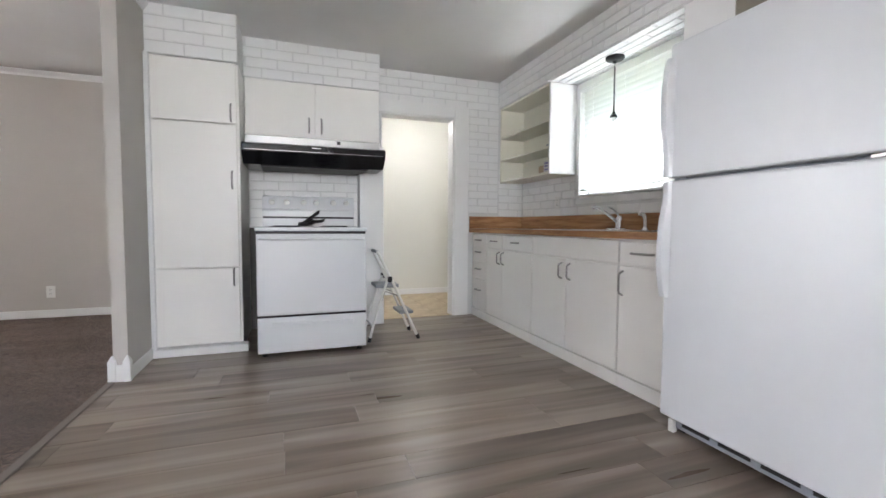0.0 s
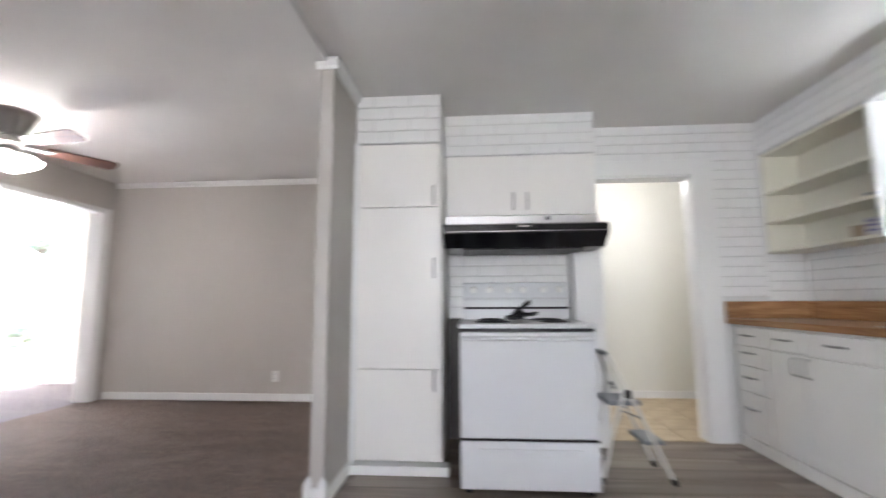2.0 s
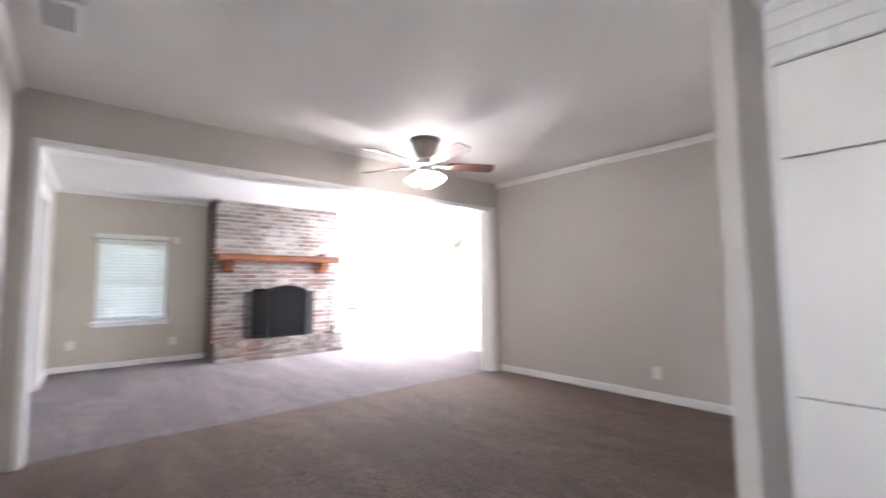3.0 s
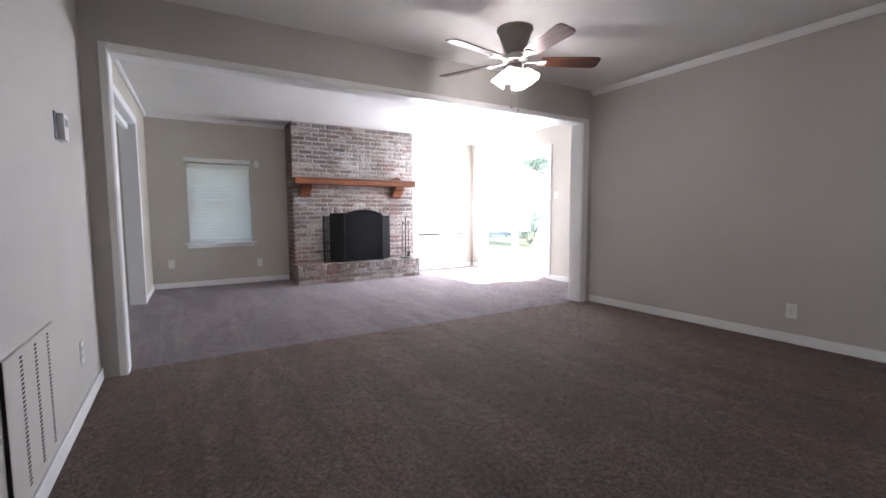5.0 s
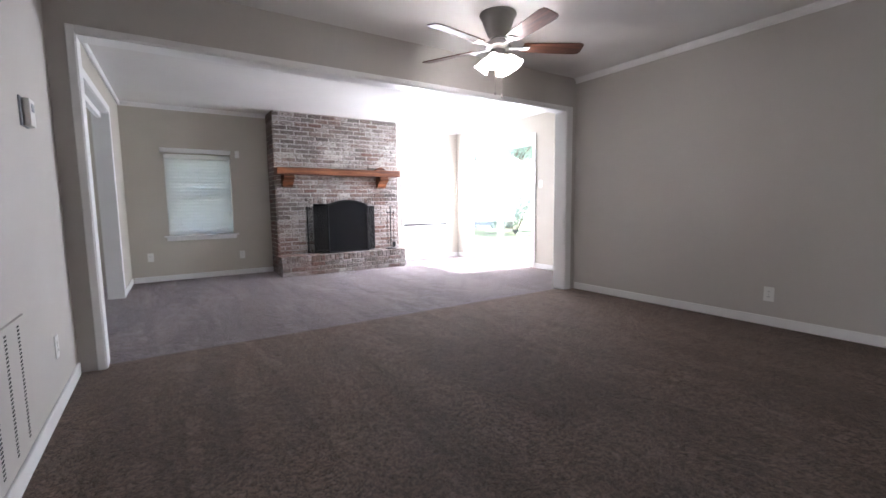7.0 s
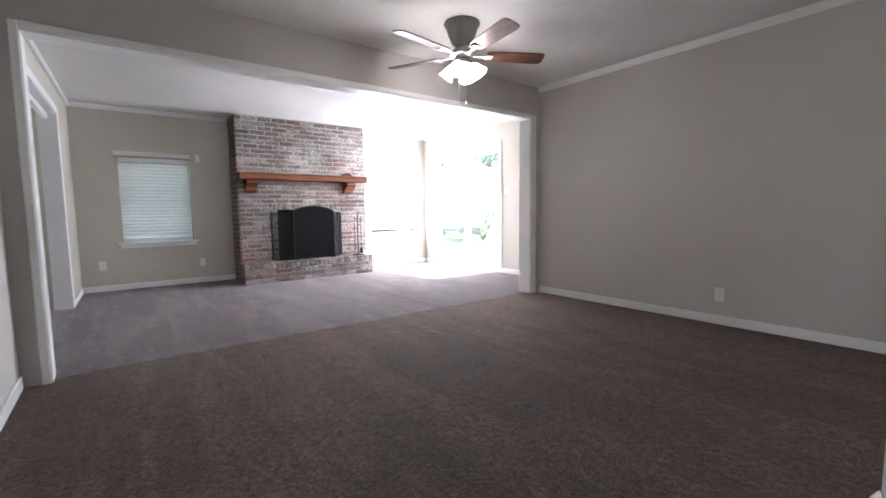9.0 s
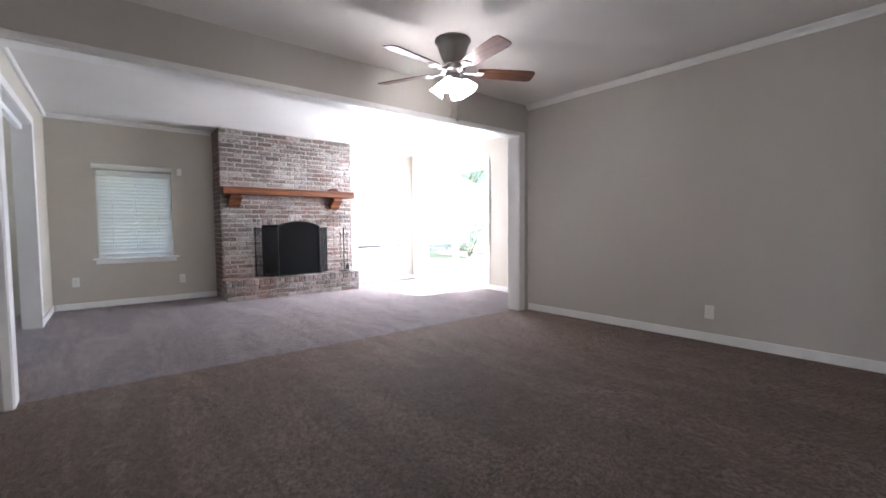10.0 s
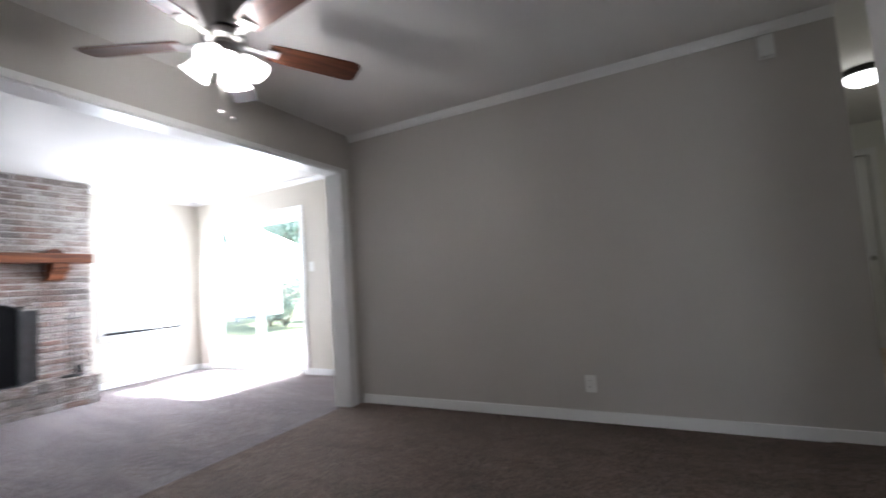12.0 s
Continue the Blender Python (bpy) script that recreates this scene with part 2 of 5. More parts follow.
def foliage(name, dark, light):
    """Leaves that let part of the daylight through."""
    m = Nodes(name, 0.6, 0, dark, 0.3)
    c = m.ramp(m.random(), (0.0, dark), (1.0, light))
    m.color(c)
    thin = m.n.new("ShaderNodeBsdfTranslucent")
    m.l.new(m.mix(1.0, c, (1.6, 1.65, 1.6), "MULTIPLY"), thin.inputs["Color"])
    both = m.n.new("ShaderNodeMixShader")
    both.inputs[0].default_value = 0.5
    m.l.new(m.b.outputs[0], both.inputs[1])
    m.l.new(thin.outputs[0], both.inputs[2])
    m.l.new(both.outputs[0], m.n["Material Output"].inputs["Surface"])
    return m.mat


def grass_mat():
    m = Nodes("lawn_grass", 0.9, 0, (0.08, 0.12, 0.04), 0.2)
    m.color(m.ramp(m.noise(3, 6, 0.7), (0.3, (0.16, 0.19, 0.09)), (0.7, (0.27, 0.28, 0.16))))
    m.bump(m.noise(120, 3), 0.8, 0.02)
    return m.mat


ceiling_mat, plank_m = popcorn(), plank_mat()
carpet = carpet_mat("brown_carpet", (0.022, 0.0125, 0.009), (0.098, 0.063, 0.049), (0.275, 0.192, 0.152), 0.52, (0.98, 0.84, 0.75))
# the same carpet with the family room's daylight mixed into its colours
carpet_daylit = carpet_mat("daylit_brown_carpet", (0.058, 0.042, 0.039), (0.150, 0.113, 0.105), (0.37, 0.302, 0.293), 0.68, (0.92, 0.87, 0.92))
butcher = wood_mat("butcher_block", (0.22, 0.1, 0.04), (0.40, 0.21, 0.09), (0.55, 0.33, 0.16), 2.2, 0.4, 1)
butcher_x = wood_mat("butcher_block_end", (0.22, 0.1, 0.04), (0.40, 0.21, 0.09), (0.55, 0.33, 0.16), 2.2, 0.4, 0)
mantel_wood = wood_mat("stained_mantel_wood", (0.075, 0.022, 0.009), (0.22, 0.072, 0.026), (0.36, 0.135, 0.05), 1.6, 0.5, 1)
blade_wood = wood_mat("walnut_blade", (0.05, 0.018, 0.01), (0.11, 0.04, 0.022), (0.18, 0.07, 0.04), 2.0, 0.35, 0)
wash_brick, tan_tile, glass = whitewashed(), vinyl_tile(), glass_mat()
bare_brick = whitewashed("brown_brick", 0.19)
wash_mortar = whitewashed("washed_mortar", -0.11)
concrete = paint("patio_concrete", (0.6, 0.59, 0.57), 0.85, 0.12, 0.4, 30)
nickel = metal("brushed_nickel", (0.36, 0.35, 0.335), 0.3, 0.025)
chrome = metal("polished_chrome", (0.8, 0.8, 0.82), 0.1, 0.04)
band_steel = metal("satin_steel", (0.42, 0.42, 0.42), 0.42, 0.02)
steel = metal("sink_steel", (0.62, 0.63, 0.64), 0.28)
hood_black = paint("black_enamel", (0.01, 0.01, 0.012), 0.16, 0.1, 0.02, 100, 0.002)


def slat_mat():
    """White vinyl slat that lets some daylight through."""
    m = Nodes("white_blind_slat", 0.45, 0, (0.82, 0.82, 0.8), 0.4)
    m.color(m.ramp(m.noise(2.0, 3), (0.3, (0.80, 0.80, 0.78)), (0.7, (0.84, 0.84, 0.82))))
    through_light = m.n.new("ShaderNodeBsdfTranslucent")
    through_light.inputs["Color"].default_value = (0.85, 0.86, 0.84, 1)
    both = m.n.new("ShaderNodeMixShader")
    both.inputs[0].default_value = 0.5
    m.l.new(m.b.outputs[0], both.inputs[1])
    m.l.new(through_light.outputs[0], both.inputs[2])
    m.l.new(both.outputs[0], m.n["Material Output"].inputs["Surface"])
    return m.mat


blind_white = slat_mat()
lit_glass = glow("lit_frosted_glass", (1.0, 0.96, 0.9), 1.2)
leaf_m, bark_m, grass_m = foliage("shrub_leaf", (0.12, 0.17, 0.14), (0.2, 0.25, 0.215)), paint("tree_bark", (0.14, 0.1, 0.07), 0.9, 0.3, 0.8, 30), grass_mat()
strip_m = paint("grey_vinyl_strip", (0.21, 0.178, 0.155), 0.5, 0.08, 0.1)
fire_black = paint("sooty_firebox", (0.03, 0.028, 0.026), 0.95, 0.3, 0.5, 40)
paper_m = paint("pale_cardboard", (0.6, 0.58, 0.6), 0.7, 0.05, 0.1)
label_m = paint("violet_print", (0.16, 0.15, 0.34), 0.6, 0.1, 0.02)
tan_m = paint("brown_cardboard", (0.4, 0.3, 0.2), 0.7, 0.08, 0.1)
dark_slot = paint("dark_slot", (0.02, 0.02, 0.02), 0.8, 0.1, 0.1)

# ---- mesh helpers ----
ORIGIN = {}


def box(bm, x0, x1, y0, y1, z0, z1, bevel=0.0, seg=1):
    """Adds a box, with its edges rounded off by bevel."""
    got = bmesh.ops.create_cube(bm, size=1.0, matrix=Matrix.Translation(((x0 + x1) / 2, (y0 + y1) / 2, (z0 + z1) / 2)) @ Matrix.Diagonal((abs(x1 - x0), abs(y1 - y0), abs(z1 - z0), 1)))
    if bevel:
        edges = {e for v in got["verts"] for e in v.link_edges}
        bmesh.ops.bevel(bm, geom=list(edges), offset=bevel, segments=seg, affect="EDGES", profile=0.6)
    return bm


def cyl(bm, a, b, r0, r1=None, n=14):
    """Adds a round bar from a to b."""
    a, b = Vector(a), Vector(b)
    m = Matrix.Translation((a + b) / 2) @ (b - a).to_track_quat("Z", "Y").to_matrix().to_4x4()
    bmesh.ops.create_cone(bm, cap_ends=True, segments=n, radius1=r0, radius2=r0 if r1 is None else r1, depth=(b - a).length, matrix=m)
    return bm


def lathe(bm, profile, m=Matrix(), n=28):
    """Adds a surface of revolution about m's z axis: rows of (radius, height)."""
    rings = []
    for r, h in profile:
        rings.append([bm.verts.new(m @ Vector((max(r, 0.0004) * math.cos(a), max(r, 0.0004) * math.sin(a), h))) for a in (2 * math.pi * i / n for i in range(n))])
    for low, high in zip(rings, rings[1:]):
        for i in range(n):
            bm.faces.new((low[i], low[(i + 1) % n], high[(i + 1) % n], high[i]))
    return bm


def tube(bm, pts, r, n=10):
    """Adds a bent bar along a row of points."""
    pts = [Vector(p) for p in pts]
    rings, side = [], None
    for i, p in enumerate(pts):
        d = (pts[min(i + 1, len(pts) - 1)] - pts[max(i - 1, 0)]).normalized()
        side = d.orthogonal() if side is None else side - d * side.dot(d)
        side.normalize()
        up = d.cross(side)
        rings.append([bm.verts.new(p + (side * math.cos(a) + up * math.sin(a)) * r) for a in (2 * math.pi * k / n for k in range(n))])
    for low, high in zip(rings, rings[1:]):
        for k in range(n):
            bm.faces.new((low[k], low[(k + 1) % n], high[(k + 1) % n], high[k]))
    bm.faces.new(rings[0][::-1])
    bm.faces.new(rings[-1])
    return bm


def mesh_of(name, bm, material, smooth=False):
    bmesh.ops.recalc_face_normals(bm, faces=bm.faces)
    me = bpy.data.meshes.new(name)
    bm.to_mesh(me)
    bm.free()
    me.materials.append(material)
    if smooth:
        for f in me.polygons:
            f.use_smooth = True
        me.set_sharp_from_angle(angle=radians(40))
    return me


def solid(name, bm, material, kind="", label="", category="", group="", smooth=False):
    """A top-level object out of one mesh."""
    ob = new(name, mesh_of(name, bm, material, smooth))
    ORIGIN[ob] = Vector((0, 0, 0))
    return tagged(ob, label, category, group, kind)


def thing(name, at, label, category, group="", kind=""):
    """An Empty at a thing's base, for its parts."""
    ob = new(name)
    ob.location, ob.empty_display_size = at, 0.1
    ORIGIN[ob] = Vector(at)
    return tagged(ob, label, category, group, kind)


def part(name, bm, material, parent, label="", smooth=False):
    """One part, built in world coordinates, under a thing or a part."""
    bmesh.ops.translate(bm, verts=bm.verts, vec=-ORIGIN[parent])
    ob = new(name, mesh_of(name, bm, material, smooth))
    ob.parent = parent
    ORIGIN[ob] = ORIGIN[parent]
    return tagged(ob, label)


def B(*args):
    return box(bmesh.new(), *args)


def wall(name, axis, p0, p1, a0, a1, z0, z1, material, holes=(), turn=None):
    """A wall that is p0 to p1 thick across the axis and runs from a0 to a1, with holes (a0, a1, z0, z1) through it."""
    ca = sorted({a0, a1, *(h[0] for h in holes), *(h[1] for h in holes)})
    cz = sorted({z0, z1, *(h[2] for h in holes), *(h[3] for h in holes)})
    ca, cz = [v for v in ca if a0 <= v <= a1], [v for v in cz if z0 <= v <= z1]

    def full(i, j):
        if not (0 <= i < len(ca) - 1 and 0 <= j < len(cz) - 1):
            return False
        am, zm = (ca[i] + ca[i + 1]) / 2, (cz[j] + cz[j + 1]) / 2
        return not any(h[0] < am < h[1] and h[2] < zm < h[3] for h in holes)

    bm = bmesh.new()

    def at(p, a, z):
        return bm.verts.new((p, a, z) if axis == "x" else (a, p, z))

    for i in range(len(ca) - 1):
        for j in range(len(cz) - 1):
            if not full(i, j):
                continue
            A, C, D, E = ca[i], ca[i + 1], cz[j], cz[j + 1]
            for p in (p0, p1):
                bm.faces.new((at(p, A, D), at(p, C, D), at(p, C, E), at(p, A, E)))
            if not full(i - 1, j):
                bm.faces.new((at(p0, A, D), at(p1, A, D), at(p1, A, E), at(p0, A, E)))
            if not full(i + 1, j):
                bm.faces.new((at(p0, C, D), at(p1, C, D), at(p1, C, E), at(p0, C, E)))
            if not full(i, j - 1):
                bm.faces.new((at(p0, A, D), at(p1, A, D), at(p1, C, D), at(p0, C, D)))
            if not full(i, j + 1):
                bm.faces.new((at(p0, A, E), at(p1, A, E), at(p1, C, E), at(p0, C, E)))
    bmesh.ops.remove_doubles(bm, verts=bm.verts, dist=0.0001)
    if turn:
        bmesh.ops.transform(bm, matrix=turn, verts=bm.verts)
    return solid(name, bm, material, "structure")


def run(name, bm, material, kind="structure"):
    return solid(name, bm, material, kind)


# ---- the plan ----
CEIL, KCEIL = 2.40, 2.43
EAST, NORTH = 2.6, 4.04            # kitchen walls
LN, LS = 5.175, 0.65                 # living room walls
BEAM0, BEAM1 = -4.15, -4.0         # wall with the wide opening
WEST = -7.70                       # family room, beside the fireplace
FN = 6.0                           # family room, wall with the sliding door
SIDE = Matrix.Translation((BEAM0, LS, 0)) @ Matrix.Rotation(radians(-1.6), 4, "Z") @ Matrix.Translation((-BEAM0, -LS, 0))

# floors
solid("floor_carpet", B(-4.08, -0.80, 0.4, 6.05, -0.12, 0.0), carpet, "structure")
# continues the living room carpet in its brighter, daylit colours
solid("floor_carpet_family", B(-8.3, -4.08, 0.4, 6.05, -0.12, 0.001), carpet_daylit, "structure")
solid("floor_subfloor", B(-0.80, 2.75, -3.7, 4.06, -0.12, -0.006), strip_m, "structure")
solid("floor_hall", B(-0.80, 2.75, 4.06, 8.6, -0.12, 0.0), tan_tile, "structure")
solid("floor_carpet_hall", B(-0.799, 0.2, 4.17, 5.6, -0.12, 0.009), carpet, "structure")
solid("floor_foyer", B(-8.3, -0.80, -3.0, 0.4, -0.12, -0.001), carpet, "structure")
# ceilings
solid("ceiling_kitchen", B(-0.735, 2.75, -3.7, 4.2, KCEIL, KCEIL + 0.15), ceiling_mat, "structure")
solid("ceiling_living", B(-4.15, -0.735, 0.5, 5.4, CEIL, CEIL + 0.15), ceiling_mat, "structure")
solid("ceiling_family", B(-8.3, -4.15, 0.4, 6.2, CEIL, CEIL + 0.15), ceiling_mat, "structure")
solid("ceiling_hall", B(-0.735, 2.75, 4.2, 8.6, CEIL, CEIL + 0.15), ceiling_mat, "structure")
solid("ceiling_foyer", B(-8.3, -0.93, -3.0, 0.39, CEIL + 0.001, CEIL + 0.15), ceiling_mat, "structure")

# kitchen walls
KWIN = (2.02, 3.06, 1.20, 2.15)
wall("wall_fridge_recess", "x", EAST, EAST + 0.16, -3.65, 1.47, 0, KCEIL, recess_shade_m)
wall("wall_kitchen_east", "x", EAST, EAST + 0.16, 1.47, 4.2, 0, KCEIL, mortar_white, [KWIN])
wall("wall_kitchen_north", "y", NORTH, NORTH + 0.12, -0.70, EAST, 0, KCEIL, mortar_white, [(1.04, 1.80, 0, 2.015)])
SWIN = (-0.74, 0.56, 0.95, 2.1)
wall("wall_kitchen_south", "y", -3.65, -3.5, -0.9, EAST, 0, KCEIL, wall_paint, [SWIN])
wall("wall_kitchen_west", "x", -0.92, -0.80, -3.5, 0.53, 0, KCEIL, wall_paint)
wall("wall_divider", "x", -0.775, -0.70, 2.885, 4.16, 0, CEIL + 0.02, wall_paint)
# living room
wall("wall_living_south", "y", LS - 0.12, LS, BEAM1, -0.80, 0, CEIL, wall_paint)
wall("wall_living_north", "y", LN, LN + 0.12, BEAM1, -0.55, 0, CEIL, wall_paint)
wall("wall_beam", "x", BEAM0, BEAM1, 0.53, 6.05, 0, CEIL, wall_paint, [(0.775, 5.02, 0, 2.045)])
# family room
wall("wall_family_south", "y", LS - 0.14, LS, -8.2, BEAM0, 0, CEIL, family_paint, [(-6.62, -4.92, 0, 2.06)], SIDE)
WINA = (1.21, 2.03, 0.628, 1.755)
WINB = (4.80, 5.74, 0.63, 1.755)
wall("wall_family_west", "x", WEST - 0.16, WEST, 0.4, 4.4, 0, CEIL, family_paint, [WINA])
wall("wall_family_alcove", "x", -7.71, -7.55, 4.4, 6.16, 0, CEIL, family_paint, [WINB])
SLIDE = (-7.26, -5.50, 0.0, 2.02)
wall("wall_family_north", "y", FN, FN + 0.16, -7.55, BEAM1, 0, CEIL, family_paint, [SLIDE])
# unseen overhang, added to keep sky light off the kitchen window's top
solid("eave", B(EAST + 0.16, EAST + 0.80, -3.7, 8.6, 2.30, 2.42), white_trim, "structure")
# foyer behind the side opening
wall("wall_foyer_south", "y", -1.7, -1.6, -8.2, -3.2, 0, CEIL, wall_paint)
wall("wall_foyer_west", "x", -8.2, -8.1, -1.6, 0.5, 0, CEIL, wall_paint, [(-0.64, 0.17, 1.18, 2.02)])
wall("wall_foyer_back", "y", -3.0, -2.9, -8.2, -0.93, 0, CEIL, wall_paint)
wall("wall_foyer_end", "x", -8.2, -8.1, -2.9, -1.7, 0, CEIL, wall_paint)
wall("wall_foyer_east", "x", -4.5, -4.4, -1.6, 0.5, 0, CEIL, wall_paint)
# hall behind the kitchen
wall("wall_hall_north", "y", 5.5, 5.62, 0.85, EAST + 0.16, 0, CEIL, hall_paint)
wall("wall_hall_east", "x", EAST, EAST + 0.16, 4.2, 5.5, 0, CEIL, hall_paint)
wall("wall_hall_side", "x", 0.73, 0.85, 5.5, 8.5, 0, CEIL, hall_paint)
wall("wall_hall_west", "x", -0.67, -0.55, LN + 0.12, 8.5, 0, CEIL, hall_paint)
wall("wall_hall_end", "y", 8.2, 8.32, -0.55, 0.73, 0, CEIL, hall_paint, [(-0.3, 0.5, 0, 2.05)])
wall("wall_hall_back", "y", 8.5, 8.6, -0.67, 0.85, 0, CEIL, hall_paint)

# ---- trim ----
def runs(name, segs, z0, z1, t, material=white_trim, bevel=0.004):
    """One length of trim for each (axis, face, way, a0, a1): on the face, growing to way's side."""
    for axis, face, way, a0, a1 in segs:
        p0, p1 = sorted((face, face + way * t))
        solid(name, B(p0, p1, a0, a1, z0, z1, bevel) if axis == "x" else B(a0, a1, p0, p1, z0, z1, bevel), material, "structure")


runs("baseboard", [("y", LN, -1, BEAM1 + 0.02, -0.55), ("y", LS, 1, BEAM1 + 0.02, -0.82), ("x", WEST, 1, 0.77, 2.555),
                   ("x", -7.55, 1, 4.57, FN - 0.016), ("y", FN, -1, -5.44, BEAM0), ("y", FN, -1, -7.53, -7.32), ("y", 5.5, -1, 0.86, 2.58), ("x", -0.70, 1, 2.905, 3.31),
                   ("x", -0.775, -1, 2.905, 4.15), ("x", -8.1, 1, -1.6, 0.5)], 0.0, 0.077, 0.014)
solid("baseboard", box(bmesh.new(), -7.69, -6.72, LS, LS + 0.014, 0, 0.077, 0.004), white_trim, "structure").matrix_world = SIDE


def crown(segs):
    """Small cove mouldings under a ceiling."""
    for axis, face, way, a0, a1, top in segs:
        bm = bmesh.new()
        prof = [(0, 0), (0.038, 0), (0.038, -0.01), (0.026, -0.024), (0.014, -0.038), (0.01, -0.056), (0, -0.056)]
        rings = [[bm.verts.new((face + way * p, a, top + h) if axis == "x" else (a, face + way * p, top + h)) for p, h in prof] for a in (a0, a1)]
        for i in range(len(prof)):
            j = (i + 1) % len(prof)
            bm.faces.new((rings[0][i], rings[0][j], rings[1][j], rings[1][i]))
        bm.faces.new(rings[0])
        bm.faces.new(rings[1])
        solid("crown_moulding", bm, white_trim, "structure")


crown([("y", LN, -1, BEAM1 + 0.001, -0.55, CEIL), ("y", LS, 1, BEAM1 + 0.001, -0.82, CEIL), ("x", WEST, 1, 0.7, 2.555, CEIL), ("x", -7.55, 1, 4.57, FN, CEIL),
       ("y", FN, -1, -7.55, BEAM0, CEIL), ("x", -0.70, 1, 2.885, 3.36, CEIL + 0.02), ("y", 2.885, -1, -0.80, -0.67, CEIL + 0.02)])
bm = bmesh.new()
box(bm, -7.7, BEAM0, LS, LS + 0.03, CEIL - 0.055, CEIL, 0.008)
solid("crown_moulding", bm, white_trim, "structure").matrix_world = SIDE
# casing of the wide opening, with its lining
for x0, x1 in ((BEAM1, BEAM1 + 0.016), (BEAM0 - 0.016, BEAM0)):
    solid("trim", B(x0, x1, 0.742, 0.785, 0, 2.078, 0.004), white_trim, "structure")
    solid("trim", B(x0, x1, 5.01, 5.105, 0, 2.078, 0.004), white_trim, "structure")
    solid("trim", B(x0, x1, 0.785, 5.01, 2.035, 2.078, 0.004), white_trim, "structure")
solid("trim", B(BEAM0 - 0.004, BEAM1 + 0.004, 0.772, 0.79, 0, 2.027, 0.002), white_trim, "structure")
solid("trim", B(BEAM0 - 0.004, BEAM1 + 0.004, 5.005, 5.023, 0, 2.027, 0.002), white_trim, "structure")
solid("trim", B(BEAM0 - 0.004, BEAM1 + 0.004, 0.772, 5.023, 2.027, 2.048, 0.002), white_trim, "structure")
# casing of the side opening
for bmx in (B(-4.93, -4.84, LS, LS + 0.016, 0, 2.13, 0.004), B(-6.70, -6.61, LS, LS + 0.016, 0, 2.13, 0.004), B(-6.61, -4.93, LS, LS + 0.016, 2.05, 2.13, 0.004),
            B(-6.63, -6.612, LS - 0.145, LS + 0.004, 0, 2.05, 0.002), B(-4.928, -4.91, LS - 0.145, LS + 0.004, 0, 2.05, 0.002), B(-6.612, -4.928, LS - 0.145, LS + 0.004, 2.045, 2.064, 0.002),
            B(-6.62, -4.92, LS - 0.10, LS - 0.06, 1.99, 2.044, 0.003)):
    solid("trim", bmx, white_trim, "structure").matrix_world = SIDE
# the divider's end: baseboard with pointed corner posts
solid("baseboard", B(-0.765, -0.715, 2.87, 2.885, 0, 0.10, 0.003), white_trim, "structure")


def corner_post(x, y):
    bm = box(bmesh.new(), x - 0.02, x + 0.02, y - 0.02, y + 0.02, 0, 0.125, 0.003)
    cap = bmesh.ops.create_cone(bm, cap_ends=True, segments=4, radius1=0.025, radius2=0.004, depth=0.03, matrix=Matrix.Translation((x, y, 0.14)) @ Matrix.Rotation(radians(45), 4, "Z"))
    return bm


solid("trim", corner_post(-0.778, 2.88), white_trim, "structure")
solid("trim", corner_post(-0.702, 2.88), white_trim, "structure")
solid("trim", B(-0.80, -0.76, 0.5, 2.862, -0.004, 0.007, 0.003), strip_m, "structure")
# kitchen doorway
for bmx in (B(1.80, 1.955, NORTH - 0.02, NORTH, 0, 2.14, 0.004), B(0.985, 1.80, NORTH - 0.02, NORTH, 2.015, 2.14, 0.004),
            B(1.784, 1.80, NORTH - 0.012, NORTH + 0.13, 0, 2.015, 0.002), B(1.04, 1.056, NORTH - 0.012, NORTH + 0.13, 0, 2.015, 0.002), B(1.056, 1.784, NORTH - 0.012, NORTH + 0.13, 2.0, 2.015, 0.002)):
    solid("door_trim", bmx, white_trim, "structure")
solid("wall_panel", B(0.82, 1.04, 3.88, NORTH, 0, 1.655, 0.004), white_trim, "structure")
solid("wall_pier", B(2.30, EAST, 1.47, 1.76, 0.90, 2.156), white_trim, "structure")
# thin sheet over the pier's south side, coloured as if in shade
solid("wall_recess_side", B(2.302, EAST - 0.001, 1.462, 1.4695, 0.90, 2.156), recess_shade_m, "structure")
soffit = solid("wall_soffit", B(2.306, EAST, 1.47, NORTH, 2.16, KCEIL), mortar_white, "structure")
bulk_a = solid("wall_bulkhead_pantry", B(-0.70, -0.126, 3.366, NORTH, 2.095, KCEIL), mortar_white, "structure")
bulk_b = solid("wall_bulkhead_range", B(-0.126, 0.975, 3.726, NORTH, 2.115, KCEIL), mortar_white, "structure")


# ---- kitchen things ----
def pull(parent, at, along, out, length=0.125, name="handle"):
    """An arched bar pull fixed at a place; along and out are directions."""
    at, along, out = Vector(at), Vector(along), Vector(out)
    pts = []
    for i in range(11):
        u = i / 10
        pts.append(at + along * (u - 0.5) * length + out * (0.03 * min(1, 2.6 * math.sin(math.pi * u))))
    return part(name, tube(bmesh.new(), pts, 0.0066, 8), nickel, parent, "brushed nickel arched pull", True)


SOUTH, WESTWARD, UP = (0, -1, 0), (-1, 0, 0), (0, 0, 1)

pantry = thing("pantry_cabinet", (-0.415, 3.70, 0), "tall white painted pantry cabinet with three flush doors", "cabinet")
part("body", B(-0.699, -0.126, 3.40, NORTH - 0.002, 0.0, 2.092), cab_white, pantry)
part("face_frame", B(-0.699, -0.660, 3.385, 3.40, 0.07, 2.092, 0.002), cab_white, pantry)
